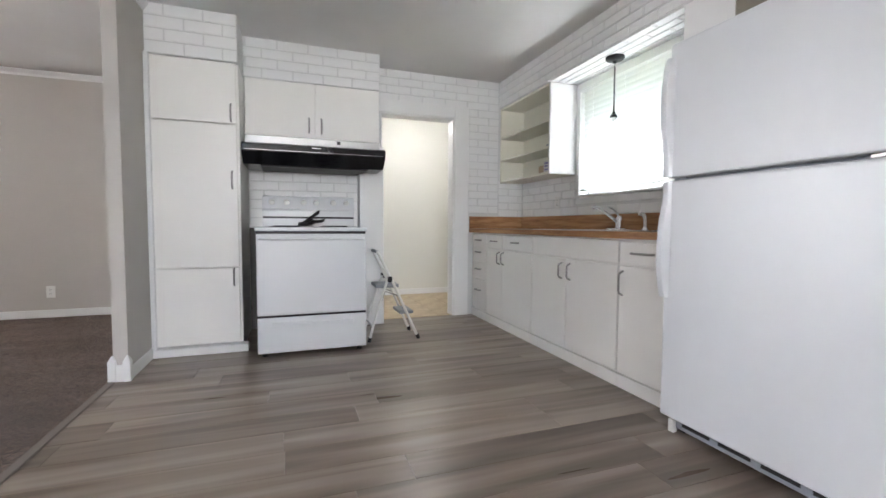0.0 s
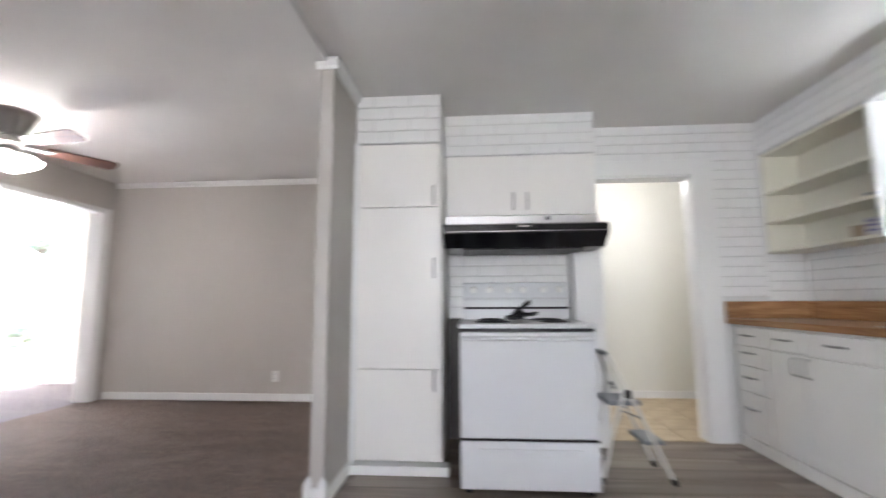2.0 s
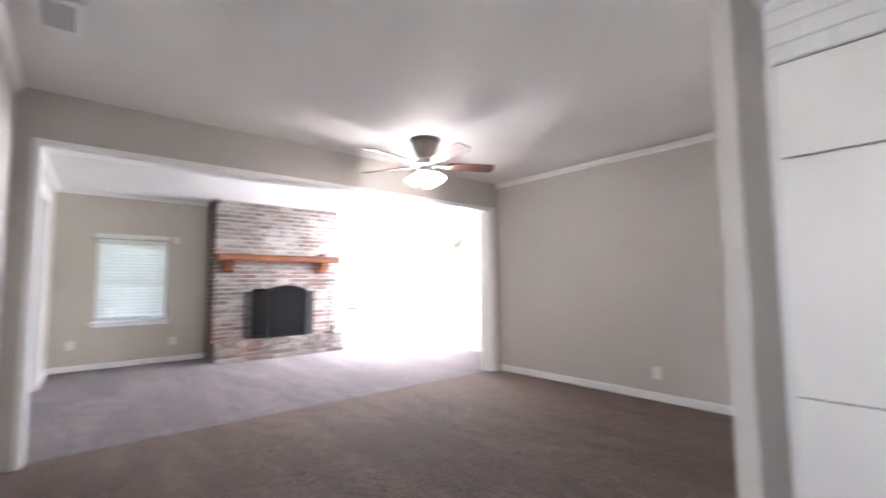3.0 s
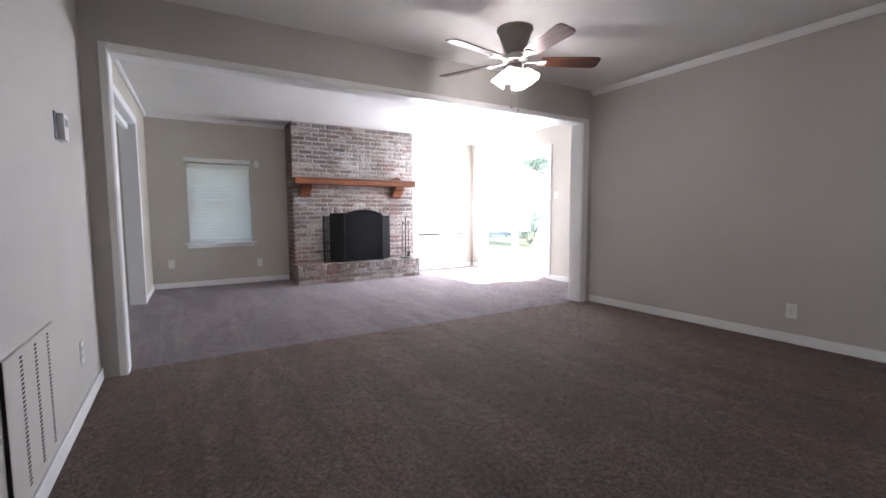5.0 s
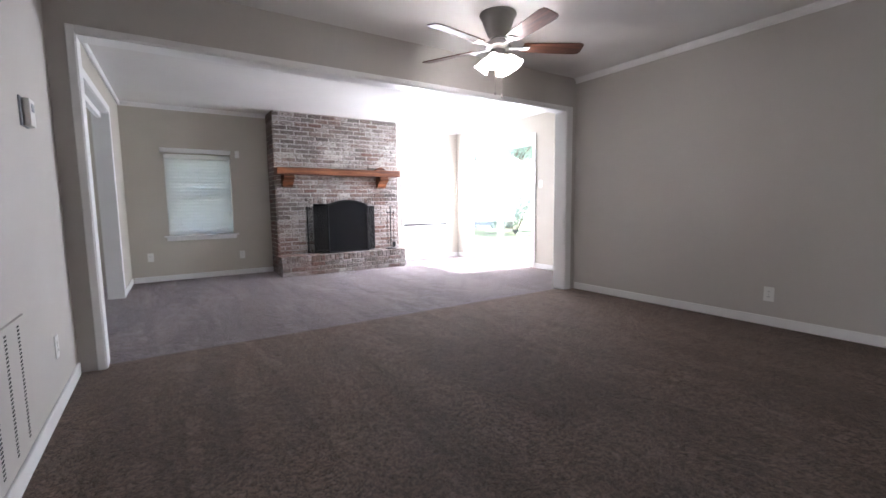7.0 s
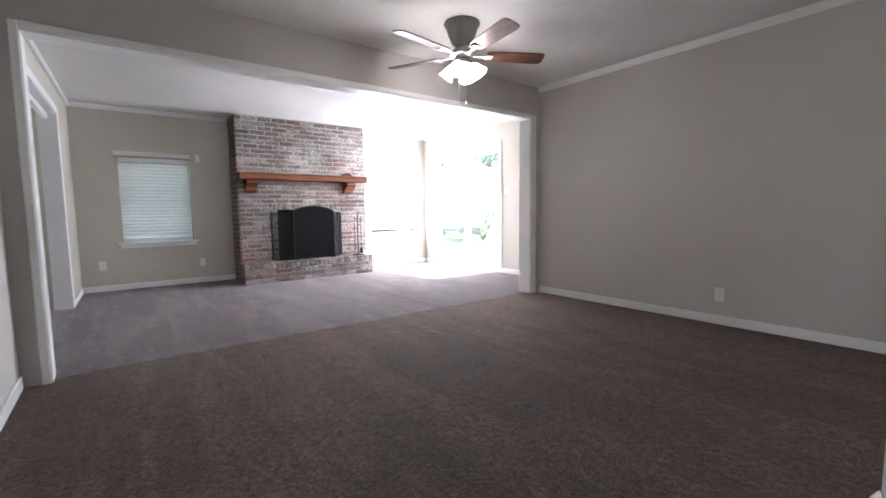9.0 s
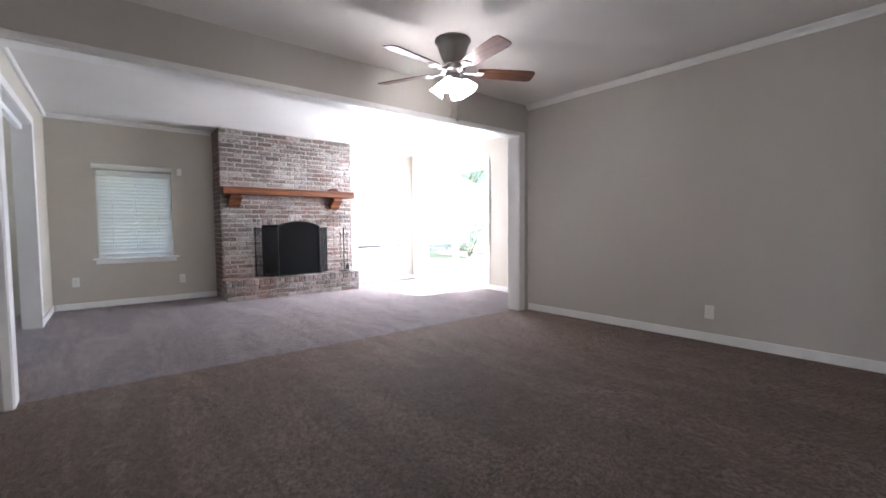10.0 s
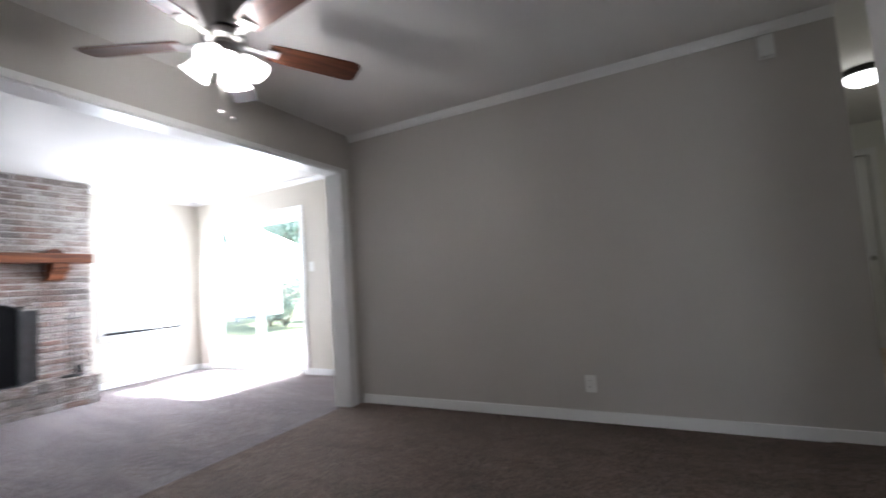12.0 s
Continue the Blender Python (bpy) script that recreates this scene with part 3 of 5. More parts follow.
for z0, z1, hz in ((0.07, 0.615, 0.548), (0.622, 1.653, 1.255), (1.66, 2.088, 1.735)):
    d = part("door", B(-0.680, -0.140, 3.365, 3.385, z0, z1, 0.003), cab_white, pantry)
    pull(d, (-0.175, 3.365, hz), UP, SOUTH)
part("baseboard", B(-0.698, -0.085, 3.312, 3.40, 0.0, 0.055, 0.003), white_trim, pantry, "white painted skirting board")
part("corner_trim", B(-0.6995, -0.672, 3.33, 3.366, 0.0, 2.092, 0.003), white_trim, pantry)

upper = thing("wall_cabinet", (0.42, 3.88, 1.66), "white painted two-door cabinet above the range hood", "cabinet")
part("body", B(-0.122, 0.972, 3.745, NORTH - 0.002, 1.657, 2.112), cab_white, upper)
for x0, x1, hx in ((-0.118, 0.423, 0.375), (0.429, 0.968, 0.475)):
    d = part("door", B(x0, x1, 3.722, 3.745, 1.661, 2.11, 0.003), cab_white, upper)
    pull(d, (hx, 3.722, 1.765), UP, SOUTH)

hood = thing("range_hood", (0.42, 3.8, 1.40), "black enamel range hood with a brushed steel band", "range hood")
part("steel_band", B(-0.12, 0.968, 3.70, NORTH - 0.003, 1.575, 1.655, 0.003), band_steel, hood, "brushed steel band")
bm = bmesh.new()
prof = [(3.50, 1.562), (3.47, 1.547), (3.47, 1.495), (3.52, 1.455), (3.58, 1.405), (4.035, 1.405), (4.035, 1.573), (3.70, 1.573)]
rings = [[bm.verts.new((x, y, z)) for y, z in prof] for x in (-0.124, 0.975)]
for i in range(len(prof)):
    j = (i + 1) % len(prof)
    bm.faces.new((rings[0][i], rings[0][j], rings[1][j], rings[1][i]))
bm.faces.new(rings[0])
bm.faces.new(rings[1])
bmesh.ops.bevel(bm, geom=bm.edges[:], offset=0.004, segments=2, affect="EDGES")
part("canopy", bm, hood_black, hood, "glossy black canopy")
part("trim_strip", B(-0.10, 0.95, 3.466, 3.471, 1.502, 1.505), nickel, hood)
part("badge", B(0.385, 0.455, 3.465, 3.470, 1.532, 1.540), nickel, hood, "small silver badge")
part("switch", B(0.60, 0.63, 3.694, 3.70, 1.615, 1.643, 0.002), plastic_black, hood)
part("grease_filter", B(0.0, 0.85, 3.62, 4.0, 1.398, 1.406), black_iron, hood)

# the range, pulled a little out from the wall
rng = thing("kitchen_range", (0.37, 3.4, 0), "white enamel electric range pulled out from the wall", "range")
part("body", B(-0.006, 0.746, 3.10, 3.715, 0.03, 0.885, 0.006), side_grey, rng, "dark grey enamel side panels")
part("cooktop", box(bmesh.new(), -0.012, 0.752, 3.072, 3.72, 0.888, 0.915, 0.008, 3), appliance, rng)
part("gap_strip", B(-0.002, 0.742, 3.078, 3.10, 0.874, 0.8875), plastic_black, rng, "black vent strip under the cooktop")
door = part("oven_door", box(bmesh.new(), -0.004, 0.744, 3.062, 3.10, 0.300, 0.868, 0.010, 3), appliance, rng)
bm = bmesh.new()
tube(bm, [(0.02, 3.062, 0.835), (0.025, 3.032, 0.837), (0.06, 3.022, 0.838), (0.37, 3.018, 0.838), (0.68, 3.022, 0.838), (0.715, 3.032, 0.837), (0.72, 3.062, 0.835)], 0.012, 10)
part("handle", bm, appliance, door, "white bar handle", True)
part("gap_strip", B(0.0, 0.74, 3.075, 3.10, 0.284, 0.300), plastic_black, rng)
drawer = part("drawer", box(bmesh.new(), -0.004, 0.744, 3.066, 3.10, 0.035, 0.284, 0.010, 3), appliance, rng)
part("grip", box(bmesh.new(), 0.09, 0.65, 3.056, 3.072, 0.222, 0.248, 0.007, 3), appliance, drawer)
for x in (0.04, 0.70):
    for y in (3.13, 3.68):
        part("foot", cyl(bmesh.new(), (x, y, 0), (x, y, 0.035), 0.018), plastic_black, rng)
bm = bmesh.new()
prof = [(3.655, 0.915), (3.745, 0.915), (3.745, 1.165), (3.715, 1.172), (3.690, 1.165), (3.672, 1.06), (3.655, 1.05)]
rings = [[bm.verts.new((x, y, z)) for y, z in prof] for x in (0.004, 0.738)]
for i in range(len(prof)):
    j = (i + 1) % len(prof)
    bm.faces.new((rings[0][i], rings[0][j], rings[1][j], rings[1][i]))
bm.faces.new(rings[0])
bm.faces.new(rings[1])
bmesh.ops.bevel(bm, geom=bm.edges[:], offset=0.005, segments=2, affect="EDGES")
guard = part("backguard", bm, appliance, rng)
part("gap_strip", B(0.01, 0.732, 3.646, 3.668, 0.984, 1.0), plastic_black, guard)
for x in (0.075, 0.19, 0.325, 0.425, 0.565, 0.675):
    k = cyl(bmesh.new(), (x, 3.684, 1.118), (x, 3.662, 1.114), 0.024, 0.020, 20)
    box(k, x - 0.004, x + 0.004, 3.648, 3.664, 1.096, 1.134, 0.002)
    part("knob", k, plastic_white, guard, "white control knob")
for x, y, r in ((0.19, 3.24, 0.1), (0.55, 3.24, 0.08), (0.19, 3.52, 0.08), (0.55, 3.52, 0.1)):
    bm = bmesh.new()
    lathe(bm, [(r * 1.1, 0.001), (r * 1.12, 0.004), (r * 1.02, 0.005), (r * 0.98, 0.001)], Matrix.Translation((x, y, 0.915)))
    pts = [(x + r * (0.2 + 0.75 * i / 60) * math.cos(i * 0.42), y + r * (0.2 + 0.75 * i / 60) * math.sin(i * 0.42), 0.921) for i in range(61)]
    part("burner", tube(bm, pts, 0.005, 6), plastic_black, rng, "black coil burner", True)


def glove(name, at, yaw, rise, size=0.74):
    """A limp work glove: flattened cuff and palm, five separate fingers, in one mesh. rise: how far the fingers stand up."""
    bm = bmesh.new()
    for x0, x1, r0, r1 in ((-0.075, -0.045, 0.034, 0.030), (-0.045, -0.01, 0.030, 0.031), (-0.01, 0.04, 0.031, 0.034), (0.04, 0.062, 0.034, 0.024)):
        cyl(bm, (x0, 0, 0), (x1, 0, 0), r0, r1, 14)
    for v in bm.verts:
        v.co.z *= 0.6
    for y, ang, ln in ((-0.031, -0.75, 0.06), (-0.021, -0.12, 0.075), (-0.005, 0.0, 0.085), (0.011, 0.1, 0.078), (0.025, 0.28, 0.06)):
        x = -0.005 if ang < -0.5 else 0.052
        pts = [(x + ln * u * math.cos(ang), y + ln * u * math.sin(ang), -0.014 * u * u) for u in (0, 0.35, 0.7, 0.93, 1.0)]
        tube(bm, pts, 0.0125, 8)
    for v in bm.verts:
        u = max(0.0, v.co.x + 0.06)
        v.co.z += rise * u * (1.0 + 2.0 * u) + 0.004 * math.sin(55 * v.co.x + 40 * v.co.y)
    bmesh.ops.transform(bm, matrix=Matrix.Rotation(yaw, 4, "Z") @ Matrix.Scale(size, 4), verts=bm.verts)
    lo = min(v.co.z for v in bm.verts)
    bmesh.ops.translate(bm, vec=(at[0], at[1], at[2] + 0.001 - lo), verts=bm.verts)
    return solid(name, bm, plastic_black, label="black work glove lying on the white range top", category="glove", group="gloves on the range", smooth=True)


glove("work_glove", (0.335, 3.38, 0.922), 0.3, 0.55)
glove("work_glove", (0.36, 3.32, 0.922), -0.3, 0.18, 0.8)


# step stool
def step_stool():
    st = thing("step_stool", (1.0, 3.42, 0), "folding step stool with white tube frame and grey treads", "step stool")
    y0, y1 = 3.275, 3.565
    for y in (y0, y1):
        s = 0.02 if y == y0 else -0.02
        part("front_rail", tube(bmesh.new(), [(1.20, y, 0.012), (1.02, y + s, 0.42), (0.885, y + 2 * s, 0.70), (0.87, y + 2.5 * s, 0.718)], 0.011), plastic_white, st, "white enamelled steel tube", True)
        part("rear_leg", tube(bmesh.new(), [(0.80, y, 0.012), (0.87, y + s, 0.25), (0.955, y + 1.2 * s, 0.50)], 0.010), plastic_white, st, "white enamelled steel tube", True)
        part("rubber_foot", cyl(bmesh.new(), (1.206, y, 0.0), (1.195, y, 0.035), 0.016), plastic_black, st, "black rubber foot")
        part("rubber_foot", cyl(bmesh.new(), (0.797, y, 0.0), (0.806, y, 0.035), 0.015), plastic_black, st, "black rubber foot")
        part("bracket", B(0.95, 0.985, y - 0.012, y + 0.012, 0.475, 0.52, 0.004), plastic_black, st)
        part("brace", tube(bmesh.new(), [(1.04, y + s, 0.36), (0.93, y + s, 0.40), (0.865, y + s, 0.235)], 0.006), nickel, st, "", True)
    part("hand_rail", tube(bmesh.new(), [(0.872, y0 + 0.048, 0.716), (0.866, y0 + 0.08, 0.722), (0.866, y1 - 0.08, 0.722), (0.872, y1 - 0.048, 0.716)], 0.013), plastic_grey, st, "grey grip on the top bar", True)
    part("seat_tread", box(bmesh.new(), 0.86, 1.05, y0 + 0.03, y1 - 0.03, 0.425, 0.452, 0.008, 2), plastic_grey, st, "grey ribbed plastic tread")
    part("lower_tread", box(bmesh.new(), 1.05, 1.17, y0 + 0.025, y1 - 0.025, 0.205, 0.23, 0.008, 2), plastic_grey, st, "grey ribbed plastic tread")
    part("crossbar", tube(bmesh.new(), [(0.83, y0, 0.12), (0.83, y1, 0.12)], 0.008), plastic_white, st, "", True)
    return st


step_stool()

# base cabinets under the worktop
FX = 2.0


def base_unit(y0, y1, fronts, label):
    """fronts: (kind, y0, y1, z0, z1, pull) with pull None or (y, z, along)."""
    u = thing("base_cabinet", (2.3, (y0 + y1) / 2, 0), label, "cabinet", "base cabinets under the worktop")
    part("body", B(FX + 0.022, EAST - 0.02, y0 + 0.001, y1 - 0.001, 0.10, 0.862), cab_white, u)
    part("toe_kick", B(FX + 0.035, FX + 0.055, y0 + 0.001, y1 - 0.001, 0.0, 0.10), cab_white, u)
    part("base_rail", B(FX + 0.006, FX + 0.034, y0 + 0.001, y1 - 0.001, 0.0, 0.075, 0.003), cab_white, u)
    for kind, a0, a1, z0, z1, pl in fronts:
        d = part(kind, B(FX, FX + 0.021, a0 + 0.0022, a1 - 0.0022, z0 + 0.0025, z1 - 0.0025, 0.002), cab_white, u)
        if pl:
            pull(d, (FX, pl[0], pl[1]), pl[2], WESTWARD, 0.11 if len(pl) < 4 else pl[3])
    return u


ALONG = (0, 1, 0)
base_unit(3.665, 4.03, [("drawer", 3.67, 4.0, 0.72, 0.845, (3.84, 0.79, ALONG)), ("drawer", 3.67, 4.0, 0.58, 0.716, (3.84, 0.67, ALONG)),
                        ("drawer", 3.67, 4.0, 0.40, 0.576, (3.84, 0.50, ALONG)), ("drawer", 3.67, 4.0, 0.09, 0.396, (3.84, 0.29, ALONG))], "white base cabinet with a stack of four drawers")
base_unit(2.83, 3.665, [("drawer", 3.335, 3.66, 0.72, 0.845, (3.49, 0.79, ALONG)), ("drawer", 2.835, 3.33, 0.72, 0.845, (3.09, 0.79, ALONG)),
                        ("door", 3.345, 3.66, 0.09, 0.712, (3.385, 0.64, UP)), ("door", 2.835, 3.342, 0.09, 0.712, (3.305, 0.64, UP))], "white base cabinet with two doors under two drawers")
base_unit(1.88, 2.83, [("false_front", 1.885, 2.825, 0.72, 0.858, None), ("door", 2.385, 2.825, 0.09, 0.712, (2.43, 0.625, UP)),
                       ("door", 1.885, 2.382, 0.09, 0.712, (2.335, 0.625, UP))], "white sink base cabinet with two doors")
base_unit(1.40, 1.88, [("drawer", 1.405, 1.875, 0.72, 0.845, (1.70, 0.785, ALONG, 0.16)), ("door", 1.405, 1.875, 0.09, 0.712, (1.845, 0.61, UP, 0.14))], "white base cabinet with one door under a drawer")

# worktop with a cut-out for the sink
top = thing("worktop", (2.3, 2.7, 0.865), "butcher-block worktop with matching upstand", "worktop")
bm = bmesh.new()
for x0, x1, y0, y1 in ((1.972, 2.10, 1.40, 4.036), (2.10, 2.42, 1.40, 2.10), (2.10, 2.42, 2.86, 4.036), (2.42, 2.598, 1.40, 4.036)):
    box(bm, x0, x1, y0, y1, 0.864, 0.903)
part("top", bm, butcher, top)
part("upstand", B(2.575, 2.598, 1.765, 4.012, 0.9035, 1.028, 0.003), butcher, top)
part("upstand", B(1.972, 2.598, 4.014, 4.037, 0.9035, 1.028, 0.003), butcher_x, top)

sink = thing("sink", (2.26, 2.48, 0.905), "stainless steel drop-in kitchen sink", "sink")
bm = bmesh.new()
for a in ((2.06, 2.12, 2.04, 2.92), (2.40, 2.54, 2.04, 2.92), (2.12, 2.40, 2.04, 2.11), (2.12, 2.40, 2.85, 2.92), (2.12, 2.40, 2.46, 2.50)):
    box(bm, *a, 0.9035, 0.908)
part("rim", bm, steel, sink)
for y0, y1 in ((2.11, 2.46), (2.50, 2.85)):
    bm = bmesh.new()
    for a in ((2.117, 2.121, y0, y1, 0.74, 0.9045), (2.399, 2.403, y0, y1, 0.74, 0.9045), (2.12, 2.40, y0 - 0.003, y0 + 0.001, 0.74, 0.9045), (2.12, 2.40, y1 - 0.001, y1 + 0.003, 0.74, 0.9045), (2.12, 2.40, y0, y1, 0.735, 0.74)):
        box(bm, *a)
    part("bowl", bm, steel, sink)

tap = thing("faucet", (2.47, 2.42, 0.908), "chrome single-lever kitchen faucet behind the sink", "faucet")
part("base_plate", box(bmesh.new(), 2.445, 2.50, 2.33, 2.52, 0.908, 0.920, 0.005, 2), chrome, tap)
part("body", lathe(bmesh.new(), [(0.0, 0), (0.026, 0), (0.026, 0.05), (0.022, 0.075), (0.012, 0.088), (0, 0.09)], Matrix.Translation((2.472, 2.42, 0.919))), chrome, tap, "", True)
part("spout", tube(bmesh.new(), [(2.465, 2.422, 0.955), (2.43, 2.428, 0.985), (2.38, 2.436, 1.02), (2.33, 2.445, 1.055), (2.295, 2.45, 1.07), (2.27, 2.454, 1.066), (2.262, 2.455, 1.052)], 0.011), chrome, tap, "", True)
part("lever", tube(bmesh.new(), [(2.472, 2.42, 1.0), (2.455, 2.425, 1.03), (2.42, 2.43, 1.062), (2.39, 2.434, 1.070)], 0.008), chrome, tap, "", True)
spray = thing("sink_sprayer", (2.48, 2.18, 0.908), "chrome side sprayer standing on the sink rim", "sprayer")
part("collar", lathe(bmesh.new(), [(0, 0), (0.024, 0), (0.02, 0.012), (0.013, 0.02), (0, 0.02)], Matrix.Translation((2.48, 2.18, 0.908))), chrome, spray, "", True)
part("head", tube(bmesh.new(), [(2.48, 2.18, 0.925), (2.48, 2.18, 0.985), (2.465, 2.185, 1.012), (2.435, 2.19, 1.02)], 0.014), chrome, spray, "", True)

# open shelves in the corner
shelf = thing("open_wall_shelf", (2.46, 3.57, 1.40), "cream open wall shelf with a white end panel", "shelf")
part("end_panel", B(2.322, 2.598, 3.105, 3.125, 1.384, 2.158, 0.002), white_trim, shelf, "white end panel")
part("end_panel", B(2.322, 2.598, 4.016, 4.036, 1.384, 2.158, 0.002), shelf_cream, shelf)
part("back_panel", B(2.590, 2.598, 3.126, 4.015, 1.42, 2.16), shelf_cream, shelf)
for z in (1.384, 1.606, 1.835, 2.138):
    part("shelf_board", B(2.322, 2.589, 3.126, 4.015, z, z + 0.02, 0.002), shelf_cream, shelf)
bx = thing("carton", (2.44, 3.21, 1.404), "small white carton with violet print on the shelf", "box")
part("body", B(2.37, 2.47, 3.15, 3.27, 1.4045, 1.511, 0.002), paper_m, bx)
for z in (1.43, 1.46, 1.485):
    part("printed_band", B(2.3685, 2.3702, 3.18, 3.255, z, z + 0.012), label_m, bx, "violet printed band")
solid("carton", B(2.40, 2.50, 3.30, 3.40, 1.4045, 1.486, 0.002), tan_m, label="small brown cardboard box on the shelf", category="box")
bm = lathe(bmesh.new(), [(0, 0), (0.03, 0), (0.055, 0.02), (0.06, 0.035), (0.057, 0.035), (0.05, 0.02), (0.028, 0.005), (0, 0.005)], Matrix.Translation((2.45, 3.25, 1.6265)))
solid("shallow_bowl", bm, plastic_grey, label="shallow grey bowl on the open shelf", category="bowl", smooth=True)

# pendant lamp holder over the sink
pend = thing("pendant_lamp", (2.45, 2.48, 2.154), "black pendant cord and socket without a shade", "pendant lamp")
part("canopy", lathe(bmesh.new(), [(0, 0.0), (0.066, 0.0), (0.066, -0.012), (0.055, -0.024), (0.02, -0.03), (0.008, -0.045), (0, -0.045)], Matrix.Translation((2.45, 2.48, 2.154))), black_iron, pend, "", True)
bm = bmesh.new()
for i in range(26):
    z = 2.072 - i * 0.0145
    m = Matrix.Translation((2.45, 2.48, z)) @ Matrix.Rotation(radians(90 * (i % 2)), 4, "Z") @ Matrix.Rotation(radians(90), 4, "X")
    ring = [m @ Vector((0.006 * math.cos(a), 0.011 * math.sin(a), 0)) for a in (2 * math.pi * k / 8 for k in range(9))]
    tube(bm, ring, 0.0018, 5)
part("chain", bm, black_iron, pend, "", True)
part("cord", tube(bmesh.new(), [(2.452, 2.481, 2.114), (2.447, 2.479, 2.0), (2.453, 2.481, 1.85), (2.45, 2.48, 1.75)], 0.0025, 6), black_iron, pend, "", True)
part("socket", lathe(bmesh.new(), [(0, 0.03), (0.010, 0.03), (0.014, 0.012), (0.024, 0.004), (0.026, -0.012), (0.0, -0.012)], Matrix.Translation((2.45, 2.48, 1.735))), black_iron, pend, "", True)
part("bulb_base", lathe(bmesh.new(), [(0, 0), (0.016, 0), (0.018, -0.014), (0.008, -0.022), (0, -0.022)], Matrix.Translation((2.45, 2.48, 1.723))), plastic_white, pend, "", True)

# refrigerator
fr = thing("refrigerator", (2.15, 0.94, 0), "white top-freezer refrigerator with moulded handles", "refrigerator")
part("body", box(bmesh.new(), 1.872, 2.52, 0.565, 1.335, 0.06, 1.70, 0.010, 2), appliance, fr)
for nm, z0, z1 in (("freezer_door", 1.146, 1.722), ("fridge_door", 0.085, 1.132)):
    d = part(nm, box(bmesh.new(), 1.80, 1.866, 0.555, 1.345, z0, z1, 0.014, 3), appliance, fr)
    lo, hi = (1.15, 1.66) if nm == "freezer_door" else (0.62, 1.128)
    bm = bmesh.new()
    rows = []
    for i in range(13):
        u = i / 12
        z = lo + (hi - lo) * u
        grip = math.sin(math.pi * min(1, (u if nm == "fridge_door" else 1 - u) * 1.25)) ** 0.6 if 0 < u < 1 else 0.0
        dx = 0.012 + 0.026 * grip
        rows.append([bm.verts.new(p) for p in ((1.802, 1.338, z), (1.80 - dx, 1.352, z), (1.80 - dx - 0.004, 1.340, z), (1.80 - dx, 1.322, z), (1.802, 1.312, z))])
    for r0, r1 in zip(rows, rows[1:]):
        for k in range(5):
            bm.faces.new((r0[k], r0[(k + 1) % 5], r1[(k + 1) % 5], r1[k]))
    bm.faces.new(rows[0])
    bm.faces.new(rows[-1])
    part("handle", bm, appliance, d, "white moulded grip", True)
part("gasket", B(1.866, 1.873, 0.575, 1.325, 0.09, 1.71), plastic_grey, fr, "grey rubber door gasket")
part("hinge", box(bmesh.new(), 1.815, 1.90, 0.57, 0.64, 1.133, 1.145, 0.002), nickel, fr)
part("hinge", box(bmesh.new(), 1.83, 1.90, 1.27, 1.33, 1.133, 1.145, 0.002), plastic_grey, fr)
gr = part("kick_grille", B(1.862, 1.88, 0.575, 1.325, 0.022, 0.082, 0.003), plastic_grey, fr, "grey plastic kick grille")
for i in range(4):
    part("slot", B(1.858, 1.864, 0.63 + i * 0.17, 0.76 + i * 0.17, 0.042, 0.066), dark_slot, gr)
for y in (0.60, 1.30):
    part("roller", cyl(bmesh.new(), (1.90, y - 0.015, 0.03), (1.90, y + 0.015, 0.03), 0.03), plastic_black, fr)
    part("roller", cyl(bmesh.new(), (2.45, y - 0.015, 0.03), (2.45, y + 0.015, 0.03), 0.03), plastic_black, fr)
part("foot_cap", B(1.845, 1.87, 1.305, 1.335, 0.0, 0.06, 0.003), plastic_white, fr)
fr.location.y += 0.03


